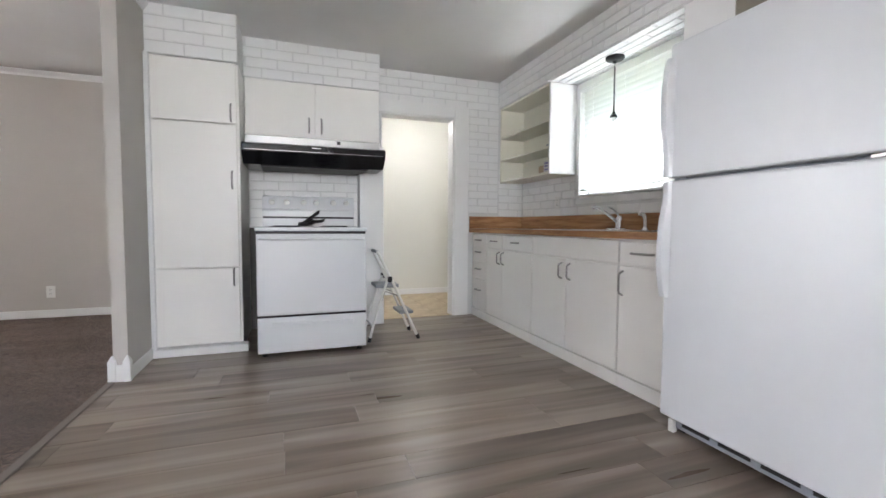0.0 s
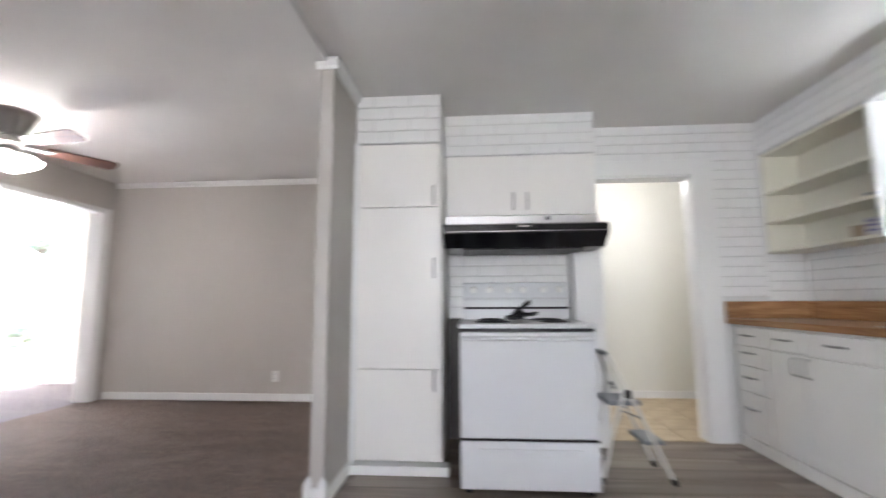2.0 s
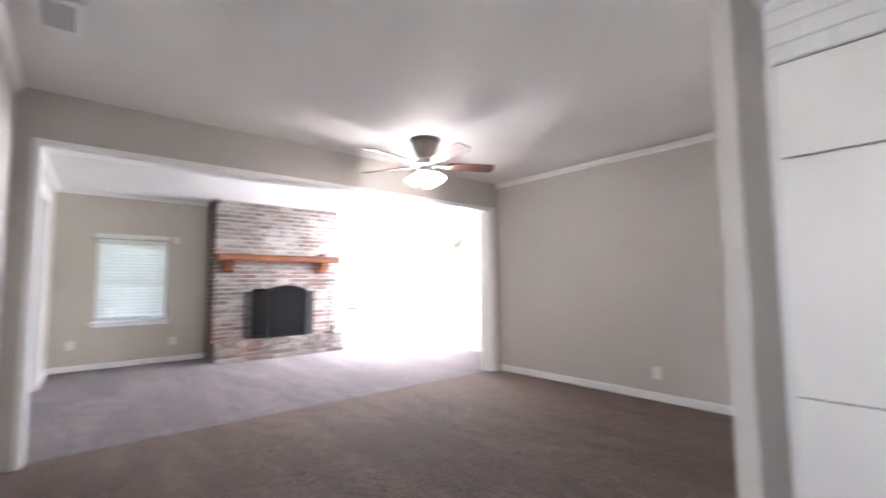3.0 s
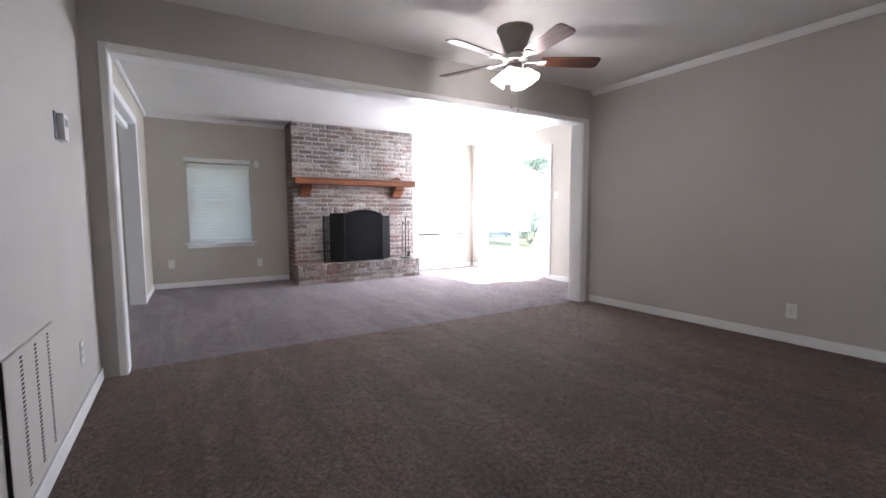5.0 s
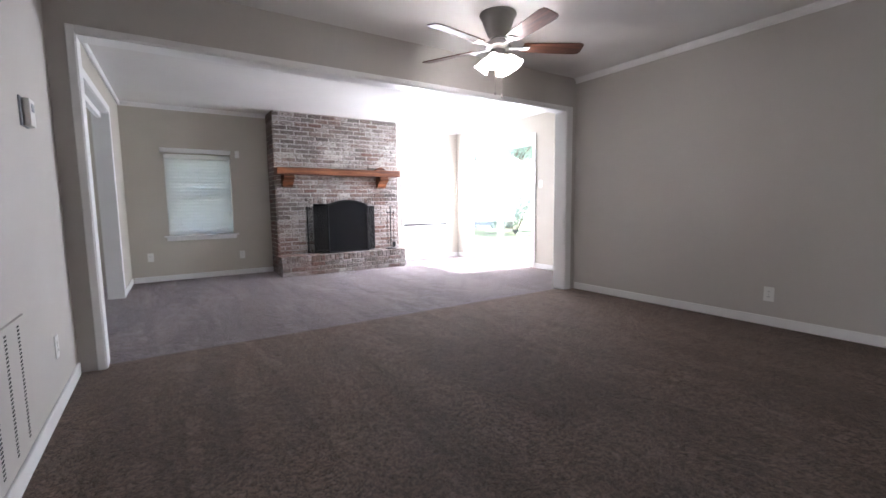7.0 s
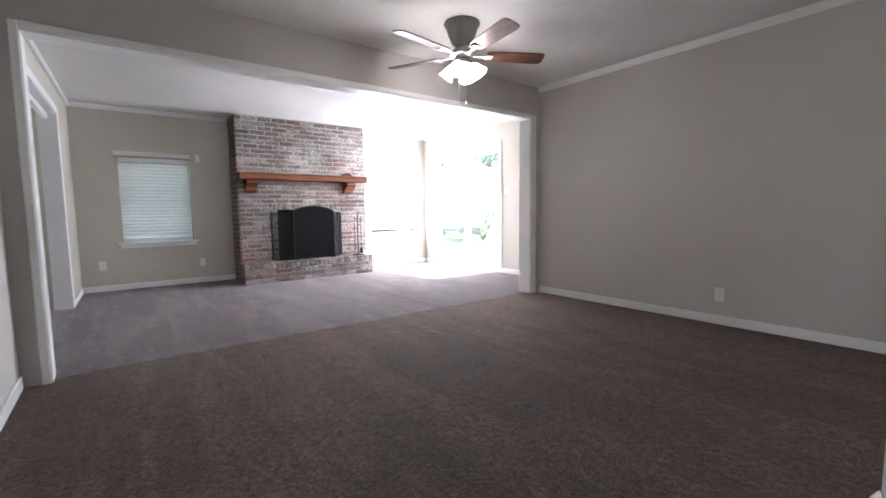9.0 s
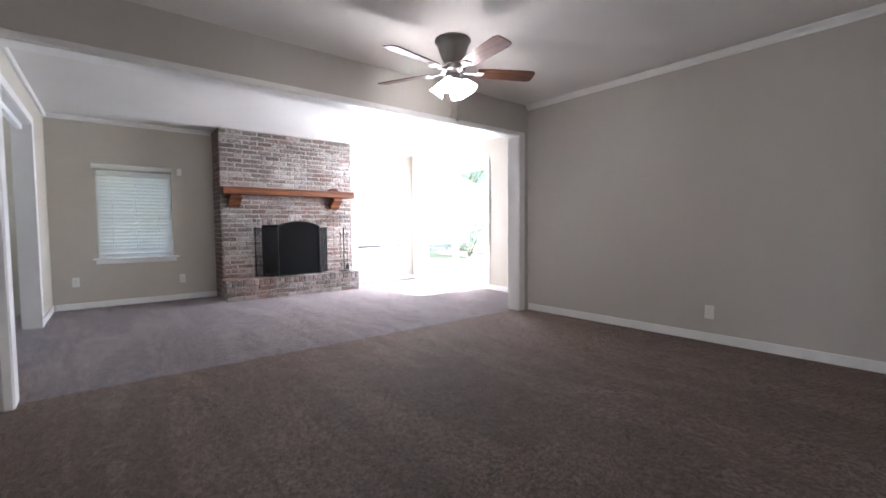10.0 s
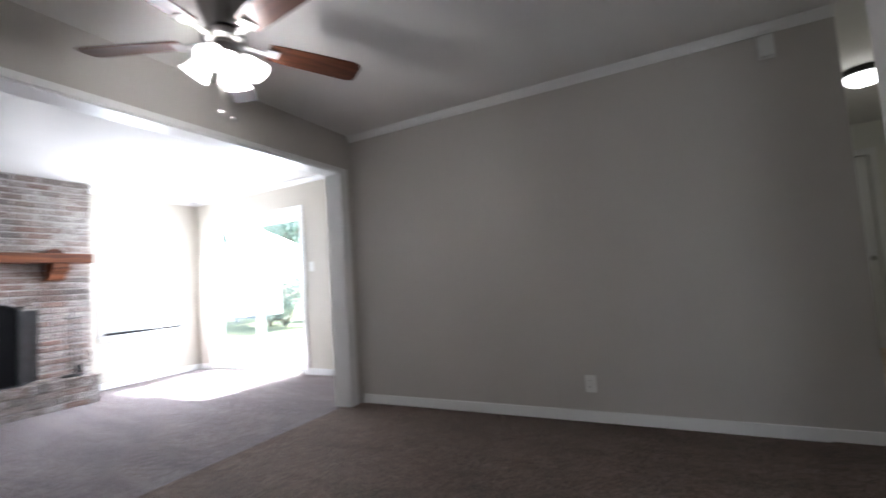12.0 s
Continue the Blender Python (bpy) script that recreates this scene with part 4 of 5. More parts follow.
# ---- windows and blinds ----
def window(name, axis_x, inward, y0, y1, z0, z1, label, tilt=35, pitch=0.042, cased=True, chord=0.05):
    """A window in a wall across x, with frame, panes, sill, casing and a slatted blind. inward: +1 when the room lies at greater x."""
    s = inward
    w = thing(name, (axis_x, (y0 + y1) / 2, z0), label, "window", kind="structure")

    def slab(d0, d1, *rest):
        p, q = sorted((axis_x + s * d0, axis_x + s * d1))
        return B(p, q, *rest)

    fw = 0.045
    bm = bmesh.new()
    for a in ((y0, y0 + fw, z0, z1), (y1 - fw, y1, z0, z1), (y0 + fw, y1 - fw, z0, z0 + fw), (y0 + fw, y1 - fw, z1 - fw, z1), (y0 + fw, y1 - fw, (z0 + z1) / 2 - 0.02, (z0 + z1) / 2 + 0.02)):
        p, q = sorted((axis_x - s * 0.14, axis_x - s * 0.10))
        box(bm, p, q, *a)
    part("window_frame", bm, white_trim, w)
    for a, b in ((z0 + fw, (z0 + z1) / 2 - 0.02), ((z0 + z1) / 2 + 0.02, z1 - fw)):
        g = part("pane", slab(-0.124, -0.120, y0 + fw, y1 - fw, a, b), glass, w)
        g.visible_shadow = False
    part("window_sill", slab(-0.10, 0.045, y0 - 0.06, y1 + 0.06, z0 - 0.022, z0 - 0.001, 0.004), white_trim, w)
    part("apron", slab(0.0005, 0.014, y0 - 0.03, y1 + 0.03, z0 - 0.075, z0 - 0.023, 0.003), white_trim, w)
    if cased:
        part("casing", slab(0.0005, 0.014, y0 - 0.04, y0 + 0.004, z0, z1, 0.003), white_trim, w)
        part("casing", slab(0.0005, 0.014, y1 - 0.004, y1 + 0.04, z0, z1, 0.003), white_trim, w)
        part("casing", slab(0.0005, 0.014, y0 - 0.04, y1 + 0.04, z1 + 0.001, z1 + 0.06, 0.003), white_trim, w)
    b = thing("window_blind", (axis_x, (y0 + y1) / 2, z0), "white slatted blind lowered over the window", "blind")
    part("headrail", slab(-0.05, 0.03, y0 + 0.006, y1 - 0.006, z1 - 0.065, z1 - 0.004, 0.004), blind_white, b)
    n = int((z1 - 0.07 - z0 - 0.03) / pitch)
    me = None
    for i in range(n):
        z = z1 - 0.085 - i * pitch
        if me is None:
            bm = bmesh.new()
            prev = None
            for k in range(5):
                u = (k / 4 - 0.5) * chord
                zc = 0.004 * (1 - (k / 2 - 1) ** 2)
                row = [bm.verts.new((u, a, zc + h)) for a in (y0 + 0.012 - (y0 + y1) / 2, y1 - 0.012 - (y0 + y1) / 2) for h in (0.0, 0.0022)]
                if prev:
                    for p, q in ((0, 2), (3, 1), (1, 0), (2, 3)):
                        bm.faces.new((prev[p], prev[q], row[q], row[p]))
                prev = row
            me = mesh_of("slat", bm, blind_white)
        ob = new("slat", me)
        ob.parent = b
        ob.matrix_basis = Matrix.Translation((-s * 0.028, 0, z - z0)) @ Matrix.Rotation(radians(-s * tilt), 4, "Y")
    zb = z1 - 0.085 - n * pitch
    part("bottom_rail", slab(-0.05, -0.006, y0 + 0.01, y1 - 0.01, zb, zb + 0.018, 0.003), blind_white, b)
    for y in (y0 + 0.16, (y0 + y1) / 2, y1 - 0.16):
        part("ladder_cord", cyl(bmesh.new(), (axis_x - s * 0.001, y, zb + 0.01), (axis_x - s * 0.001, y, z1 - 0.06), 0.0014, None, 5), blind_white, b)
    return w


window("window_1", EAST, -1, *KWIN, "white kitchen window with a sill above the sink", 70, 0.046, True, 0.056)
window("window_2", WEST, 1, *WINA, "white window beside the fireplace with a closed blind", 79, 0.0455, False, 0.06)
w3 = window("window_3", -7.55, 1, *WINB, "bright white window between fireplace and sliding door", 78, 0.0455, True, 0.058)
# the dark gap under the blind's bottom rail, put in as a black strip
part("track", B(-7.548, -7.52, WINB[0] + 0.01, WINB[1] - 0.01, WINB[2] + 0.002, WINB[2] + 0.028, 0.003), black_iron, w3, "black strip for the dark gap above the sill")
solid("blind_valance", B(WEST + 0.016, WEST + 0.075, 1.17, 2.035, 1.768, 1.828, 0.005), blind_white, label="white valance above the lowered window blind", category="valance")

# window behind the start of the walk
kw = thing("window_5", (-0.09, -3.55, 0.95), "white framed window at the back of the kitchen", "window", kind="structure")
bm = bmesh.new()
for a in ((-0.74, -0.69, 0.95, 2.1), (0.51, 0.56, 0.95, 2.1), (-0.115, -0.065, 0.95, 2.1), (-0.69, -0.115, 0.95, 1.0), (-0.065, 0.51, 0.95, 1.0), (-0.69, -0.115, 2.05, 2.1), (-0.065, 0.51, 2.05, 2.1)):
    box(bm, a[0], a[1], -3.61, -3.55, a[2], a[3])
part("window_frame", bm, white_trim, kw)
for a, b in ((-0.69, -0.115), (-0.065, 0.51)):
    g = part("pane", B(a, b, -3.585, -3.58, 1.0, 2.05), glass, kw)
    g.visible_shadow = False
part("window_sill", B(-0.80, 0.62, -3.55, -3.45, 0.928, 0.949, 0.004), white_trim, kw)

# sliding glass door
sd = thing("door_1", (-6.34, FN, 0), "white framed sliding glass door to the garden", "sliding door", kind="structure")
x0, x1, zt = SLIDE[0], SLIDE[1], SLIDE[3]
for nm, a in (("jamb", (x0, x0 + 0.04, FN + 0.02, FN + 0.15, 0, zt)), ("jamb", (x1 - 0.04, x1, FN + 0.02, FN + 0.15, 0, zt)), ("head", (x0 + 0.04, x1 - 0.04, FN + 0.02, FN + 0.15, zt - 0.04, zt)),
              ("threshold", (x0 + 0.04, x1 - 0.04, FN + 0.0, FN + 0.15, 0.0, 0.02))):
    part(nm, B(*a, 0.003), white_trim if nm != "threshold" else nickel, sd)
mid = (x0 + x1) / 2
for a0, a1, y in ((x0 + 0.04, mid + 0.03, FN + 0.045), (mid - 0.03, x1 - 0.04, FN + 0.095)):
    bm = bmesh.new()
    for b in ((a0, a0 + 0.06, 0.02, zt - 0.04), (a1 - 0.06, a1, 0.02, zt - 0.04), (a0 + 0.06, a1 - 0.06, 0.02, 0.10), (a0 + 0.06, a1 - 0.06, zt - 0.10, zt - 0.04)):
        box(bm, b[0], b[1], y, y + 0.04, b[2], b[3])
    leaf = part("sash", bm, white_trim, sd)
    g = part("pane", B(a0 + 0.06, a1 - 0.06, y + 0.017, y + 0.022, 0.10, zt - 0.10), glass, leaf)
    g.visible_shadow = False
part("handle", tube(bmesh.new(), [(mid - 0.0, FN + 0.045, 0.92), (mid, FN + 0.01, 0.94), (mid, FN + 0.01, 1.08), (mid, FN + 0.045, 1.10)], 0.008), nickel, sd, "", True)
for a in ((x0 - 0.06, x0 + 0.004, 0, zt + 0.06), (x1 - 0.004, x1 + 0.06, 0, zt + 0.06), (x0 + 0.004, x1 - 0.004, zt - 0.002, zt + 0.06)):
    part("casing", B(a[0], a[1], FN - 0.015, FN - 0.0005, a[2], a[3], 0.003), white_trim, sd)

# foyer window with a dark frame
fw = thing("window_4", (-8.1, -0.24, 1.18), "dark framed window with a white sill in the side room", "window", kind="structure")
bm = bmesh.new()
for a in ((-0.64, -0.59, 1.18, 2.02), (0.12, 0.17, 1.18, 2.02), (-0.59, 0.12, 1.18, 1.23), (-0.59, 0.12, 1.97, 2.02)):
    box(bm, -8.16, -8.085, a[0], a[1], a[2], a[3], 0.003)
part("window_frame", bm, black_iron, fw, "black frame")
g = part("pane", B(-8.13, -8.125, -0.59, 0.12, 1.23, 1.97), glass, fw)
g.visible_shadow = False
part("window_sill", B(-8.1, -8.05, -0.69, 0.23, 1.155, 1.178, 0.004), white_trim, fw)


# ---- fixtures on the walls ----
def outlet(at, out, label="white duplex outlet plate on the wall", kind="outlet"):
    """A cover plate at a place on a wall; out: the way it faces."""
    out = Vector(out)
    m = Matrix.Translation(at) @ out.to_track_quat("Y", "Z").to_matrix().to_4x4()
    o = thing("outlet" if kind == "outlet" else "light_switch", at, label, kind, "outlets and switches")

    def put(nm, bm, mat, lab=""):
        bmesh.ops.transform(bm, matrix=m, verts=bm.verts)
        return part(nm, bm, mat, o, lab)

    put("plate", box(bmesh.new(), -0.036, 0.036, 0.0, 0.006, -0.058, 0.058, 0.003, 2), plastic_white)
    if kind == "outlet":
        for z in (-0.02, 0.02):
            put("socket", box(bmesh.new(), -0.016, 0.016, 0.006, 0.009, z - 0.014, z + 0.014, 0.002), plastic_white)
            for x in (-0.006, 0.006):
                put("slot", B(x - 0.001, x + 0.001, 0.0089, 0.0094, z - 0.004, z + 0.006), dark_slot)
        put("screw", cyl(bmesh.new(), (0, 0.005, 0), (0, 0.0075, 0), 0.003, None, 8), nickel)
    else:
        put("toggle", box(bmesh.new(), -0.006, 0.006, 0.006, 0.017, -0.011, 0.011, 0.002), plastic_white)
    return o


outlet((-2.04, LN, 0.255), (0, -1, 0))
outlet((-3.46, LS, 0.32), (0, 1, 0))
outlet((EAST - 0.0065, 3.37, 1.15), (-1, 0, 0), "white outlet plate on the painted brick")
outlet((WEST, 0.974, 0.34), (1, 0, 0))
outlet((WEST, 2.122, 0.30), (1, 0, 0))
outlet((-5.34, FN, 1.30), (0, -1, 0), "white light switch beside the sliding door", "switch")
bo = thing("outlet", (-7.55, 4.64, 0.40), "small black gas valve plate beside the fireplace hearth", "outlet", "outlets and switches")
part("plate", box(bmesh.new(), -7.5495, -7.542, 4.60, 4.68, 0.36, 0.48, 0.003, 1), plastic_black, bo)
part("knob", cyl(bmesh.new(), (-7.542, 4.64, 0.42), (-7.518, 4.64, 0.42), 0.018, 0.014), plastic_black, bo)

box_n = thing("door_chime", (-0.87, LN, 2.20), "small white chime box high on the wall", "door chime")
part("cover", box(bmesh.new(), -0.905, -0.835, LN - 0.04, LN, 2.20, 2.325, 0.005, 2), plastic_white, box_n)
part("base_plate", B(-0.91, -0.83, LN - 0.008, LN - 0.0005, 2.195, 2.33), plastic_white, box_n)
sens = thing("alarm_sensor", (WEST, 2.118, 1.735), "small white sensor beside the window head", "sensor")
part("cover", box(bmesh.new(), WEST, WEST + 0.028, 2.098, 2.155, 1.735, 1.835, 0.005, 2), plastic_white, sens)
th = thing("thermostat", (-3.30, LS, 1.38), "white wall thermostat on a grey back plate", "thermostat")
part("back_plate", B(-3.36, -3.24, LS, LS + 0.008, 1.375, 1.505, 0.002), plastic_grey, th, "grey back plate")
part("cover", box(bmesh.new(), -3.355, -3.265, LS + 0.008, LS + 0.034, 1.38, 1.50, 0.004, 2), plastic_white, th)
part("display", B(-3.335, -3.29, LS + 0.034, LS + 0.036, 1.445, 1.48), plastic_grey, th)

# return air grille by the floor
vent = thing("return_air_grille", (-2.57, LS, 0.12), "white return air grille with three slotted columns", "air grille")
part("frame", box(bmesh.new(), -2.92, -2.335, LS, LS + 0.012, 0.115, 0.60, 0.004, 2), wall_paint, vent)
part("side_gap", B(-2.337, -2.332, LS, LS + 0.010, 0.12, 0.60), dark_slot, vent, "dark gap along one edge")
for x in (-2.49, -2.65, -2.81):
    bm = bmesh.new()
    for i in range(30):
        box(bm, x - 0.012, x + 0.012, LS + 0.0118, LS + 0.0132, 0.14 + i * 0.0148, 0.1465 + i * 0.0148)
    part("perforation", bm, dark_slot, vent)

# ceiling register
reg = thing("ceiling_register", (-2.9, 0.87, CEIL), "white ceiling air register with dark louvres", "air register")
part("frame", B(-3.03, -2.70, 0.78, 0.97, CEIL - 0.012, CEIL - 0.0005, 0.004), white_trim, reg)
part("duct", B(-2.99, -2.74, 0.82, 0.93, CEIL - 0.0135, CEIL - 0.0121), dark_slot, reg)
for i in range(9):
    y = 0.815 + i * 0.015
    bm = B(-3.005, -2.725, -0.006, 0.006, -0.0008, 0.0008)
    bmesh.ops.transform(bm, matrix=Matrix.Translation((0, y, CEIL - 0.018)) @ Matrix.Rotation(radians(40), 4, "X"), verts=bm.verts)
    part("louvre", bm, white_trim, reg)


# ---- ceiling fan ----
def ceiling_fan(cx, cy):
    f = thing("ceiling_fan", (cx, cy, CEIL), "brushed nickel ceiling fan with walnut blades and lit glass shades", "ceiling fan")
    c = Matrix.Translation((cx, cy, CEIL))
    part("canopy", lathe(bmesh.new(), [(0, 0), (0.134, 0), (0.138, -0.012), (0.13, -0.026), (0.122, -0.032), (0.114, -0.06), (0.098, -0.105), (0.078, -0.15), (0.062, -0.172), (0, -0.175)], c, 40), nickel, f, "brushed nickel hugger housing", True)
    part("motor_hub", lathe(bmesh.new(), [(0, -0.175), (0.055, -0.18), (0.06, -0.20), (0.092, -0.21), (0.095, -0.235), (0.075, -0.25), (0.055, -0.255), (0.055, -0.275), (0.075, -0.285), (0.07, -0.305), (0.03, -0.315), (0, -0.315)], c, 36), nickel, f, "", True)
    for i in range(5):
        a = radians(-10 + 72 * i)
        m = c @ Matrix.Rotation(a, 4, "Z") @ Matrix.Translation((0, 0, -0.24))
        arm = bmesh.new()
        box(arm, 0.085, 0.20, -0.014, 0.014, -0.004, 0.004, 0.002)
        box(arm, 0.18, 0.235, -0.04, 0.04, -0.003, 0.003, 0.002)
        bmesh.ops.transform(arm, matrix=m, verts=arm.verts)
        part("blade_arm", arm, nickel, f, "nickel blade arm")
        bl = bmesh.new()
        outline = [(0.19, 0.050), (0.26, 0.058), (0.45, 0.066), (0.60, 0.070), (0.635, 0.060), (0.645, 0.04), (0.645, -0.04), (0.635, -0.060), (0.60, -0.070), (0.45, -0.066), (0.26, -0.058), (0.19, -0.050)]
        lo = [bl.verts.new((x, y, 0.004)) for x, y in outline]
        hi = [bl.verts.new((x, y, 0.011)) for x, y in outline]
        bl.faces.new(lo[::-1])
        bl.faces.new(hi)
        for k in range(len(outline)):
            j = (k + 1) % len(outline)
            bl.faces.new((lo[k], lo[j], hi[j], hi[k]))
        bmesh.ops.recalc_face_normals(bl, faces=bl.faces)
        me = mesh_of("blade", bl, blade_wood)
        ob = new("blade", me)
        ob.parent = f
        ob.matrix_basis = Matrix.Rotation(a, 4, "Z") @ Matrix.Translation((0, 0, -0.24)) @ Matrix.Rotation(radians(-13), 4, "X")
        tagged(ob, "dark walnut blade")
    for i in range(4):
        a = radians(30 + 90 * i)
        d = Vector((math.cos(a), math.sin(a), 0))
        p = Vector((cx, cy, CEIL - 0.30))
        part("lamp_arm", tube(bmesh.new(), [p + d * 0.03, p + d * 0.06 + Vector((0, 0, 0.006)), p + d * 0.085 + Vector((0, 0, -0.015))], 0.009), nickel, f, "", True)
        m = Matrix.Translation(p + d * 0.085 + Vector((0, 0, -0.01))) @ (d * 0.75 + Vector((0, 0, -1))).to_track_quat("Z", "Y").to_matrix().to_4x4()
        part("glass_shade", lathe(bmesh.new(), [(0.018, 0), (0.028, 0.012), (0.038, 0.035), (0.046, 0.065), (0.06, 0.095), (0.057, 0.095), (0.043, 0.066), (0.034, 0.035), (0.024, 0.014), (0.015, 0.004)], m, 20), lit_glass, f, "lit frosted glass shade", True)
    for x, ln in ((0.02, 0.30), (-0.015, 0.27)):
        ch = part("pull_chain", cyl(bmesh.new(), (cx + x, cy + x, CEIL - 0.31), (cx + x, cy + x, CEIL - 0.31 - ln * 0.9), 0.0016, None, 6), nickel, f, "fine metal pull chain")
        part("chain_knob", lathe(bmesh.new(), [(0, 0), (0.007, -0.006), (0.009, -0.016), (0.004, -0.026), (0, -0.026)], Matrix.Translation((cx + x, cy + x, CEIL - 0.31 - ln * 0.9)), 12), nickel, ch, "", True)
    return f


ceiling_fan(-3.19, 3.325)
lamp("fan_bulbs", "POINT", FAN_W, Matrix.Translation((-3.19, 3.325, 2.0)), (1.0, 0.94, 0.86), radius=0.05)

# flush lamp and door casing in the hall
hl = thing("hall_ceiling_lamp", (-0.05, 6.4, CEIL), "flush ceiling lamp with dark rim and lit glass bowl", "ceiling lamp")
c = Matrix.Translation((-0.05, 6.4, CEIL))
part("rim", lathe(bmesh.new(), [(0, 0), (0.135, 0), (0.14, -0.016), (0.135, -0.042), (0.12, -0.046), (0, -0.046)], c, 36), black_iron, hl, "dark bronze rim", True)
part("bowl", lathe(bmesh.new(), [(0.12, -0.043), (0.118, -0.065), (0.1, -0.095), (0.064, -0.118), (0.024, -0.127), (0, -0.128)], c, 36), lit_glass, hl, "lit frosted glass bowl", True)
part("finial", lathe(bmesh.new(), [(0, -0.127), (0.008, -0.13), (0.007, -0.142), (0, -0.145)], c, 12), black_iron, hl, "", True)
# unseen second lamp, added to brighten the hall beyond the kitchen doorway
copy_thing(hl, Matrix.Translation((1.65, 4.7, CEIL)))
lamp("hall_bulb", "POINT", HALL_FILL_W, Matrix.Translation((1.65, 4.7, 2.12)), (1.0, 0.97, 0.90), radius=0.1)
lamp("hall_bulb", "POINT", HALL_W, Matrix.Translation((-0.05, 6.4, 2.12)), (1.0, 0.93, 0.75), radius=0.1)
for bmx in (B(-0.37, -0.30, 8.18, 8.2, 0, 2.12, 0.004), B(0.50, 0.57, 8.18, 8.2, 0, 2.12, 0.004), B(-0.30, 0.50, 8.18, 8.2, 2.05, 2.12, 0.004)):
    solid("door_trim", bmx, white_trim, "structure")
hd = thing("door_2", (0.1, 8.25, 0), "white painted panel door at the end of the hall", "door", kind="structure")
part("leaf", B(-0.295, 0.495, 8.22, 8.26, 0.008, 2.045, 0.003), white_trim, hd)
for z in (0.3, 1.75):
    part("hinge", B(-0.30, -0.285, 8.21, 8.222, z, z + 0.09), black_iron, hd)
part("knob", lathe(bmesh.new(), [(0, 0), (0.025, 0.005), (0.027, 0.02), (0.015, 0.035), (0.01, 0.055), (0, 0.055)], Matrix.Translation((0.43, 8.165, 0.95)) @ Matrix.Rotation(radians(-90), 4, "X"), 16), nickel, hd, "", True)
outlet((-0.15, 8.2, 2.28), (0, -1, 0), "small white plate above the hall door", "switch")

# ---- fireplace ----
FX0, FX1, FY0, FY1 = WEST, -7.28, 2.555, 4.555
fire = thing("fireplace", (-7.4, 3.5, 0), "whitewashed brick fireplace with raised brick hearth", "fireplace")
bm = bmesh.new()
OPEN = (3.10, 3.98, 0.288, 1.045)
for a in ((FX0 + 0.001, FX1 - 0.008, FY0 + 0.008, OPEN[0], 0.0, CEIL), (FX0 + 0.001, FX1 - 0.008, OPEN[1], FY1 - 0.008, 0.0, CEIL), (FX0 + 0.001, FX1 - 0.008, OPEN[0], OPEN[1], OPEN[3], CEIL), (FX0 + 0.001, FX1 - 0.008, OPEN[0], OPEN[1], 0, OPEN[2])):
    box(bm, *a)
chimney = part("chimney_breast", bm, wash_mortar, fire, "pale mortar core")
bm = bmesh.new()
for a in ((FX0 + 0.10, FX0 + 0.12, OPEN[0], OPEN[1], OPEN[2], OPEN[3]), (FX0 + 0.12, FX1 - 0.11, OPEN[0] + 0.0005, OPEN[0] + 0.012, OPEN[2], OPEN[3]), (FX0 + 0.12, FX1 - 0.11, OPEN[1] - 0.012, OPEN[1] - 0.0005, OPEN[2], OPEN[3]), (FX0 + 0.12, FX1 - 0.11, OPEN[0], OPEN[1], OPEN[3] - 0.012, OPEN[3] - 0.0005), (FX0 + 0.12, FX1 - 0.02, OPEN[0], OPEN[1], OPEN[2], OPEN[2] + 0.01)):
    box(bm, *a)
part("firebox", bm, fire_black, fire, "soot-black firebox lining")
hearth = part("hearth", B(FX1 - 0.007, -6.94, 2.53, 4.49, 0, 0.28), wash_mortar, fire, "raised brick hearth")
mantel = thing("mantel_shelf", (-7.17, 3.5, 1.475), "orange-brown stained wooden mantel beam on two corbels", "mantel")
part("beam", box(bmesh.new(), FX1 + 0.004, -7.075, 2.55, 4.505, 1.475, 1.574, 0.008, 2), mantel_wood, mantel)
for y in (2.72, 4.23):
    bm = bmesh.new()
    prof = [(FX1 + 0.006, 1.474), (-7.10, 1.474), (-7.085, 1.425), (-7.115, 1.395), (-7.17, 1.372), (-7.195, 1.33), (-7.22, 1.305), (FX1 + 0.006, 1.295)]
    rings = [[bm.verts.new((x, yy, z)) for x, z in prof] for yy in (y - 0.075, y + 0.075)]
    for i in range(len(prof)):
        j = (i + 1) % len(prof)
        bm.faces.new((rings[0][i], rings[0][j], rings[1][j], rings[1][i]))
    bm.faces.new(rings[0])
    bm.faces.new(rings[1])
    bmesh.ops.bevel(bm, geom=bm.edges[:], offset=0.004, segments=1, affect="EDGES")
    part("corbel", bm, mantel_wood, mantel, "carved wooden corbel")
bm = cyl(bmesh.new(), (-7.24, 4.20, 1.575), (-7.17, 4.20, 1.575), 0.085, None, 28)
bmesh.ops.bisect_plane(bm, geom=bm.verts[:] + bm.edges[:] + bm.faces[:], plane_co=(0, 0, 1.575), plane_no=(0, 0, -1), clear_outer=True)
bmesh.ops.holes_fill(bm, edges=bm.edges[:])
for v in bm.verts:
    v.co.z = 1.5755 + (v.co.z - 1.575) * 0.62
solid("wooden_ornament", bm, mantel_wood, label="small arched wooden block standing on the mantel", category="ornament")

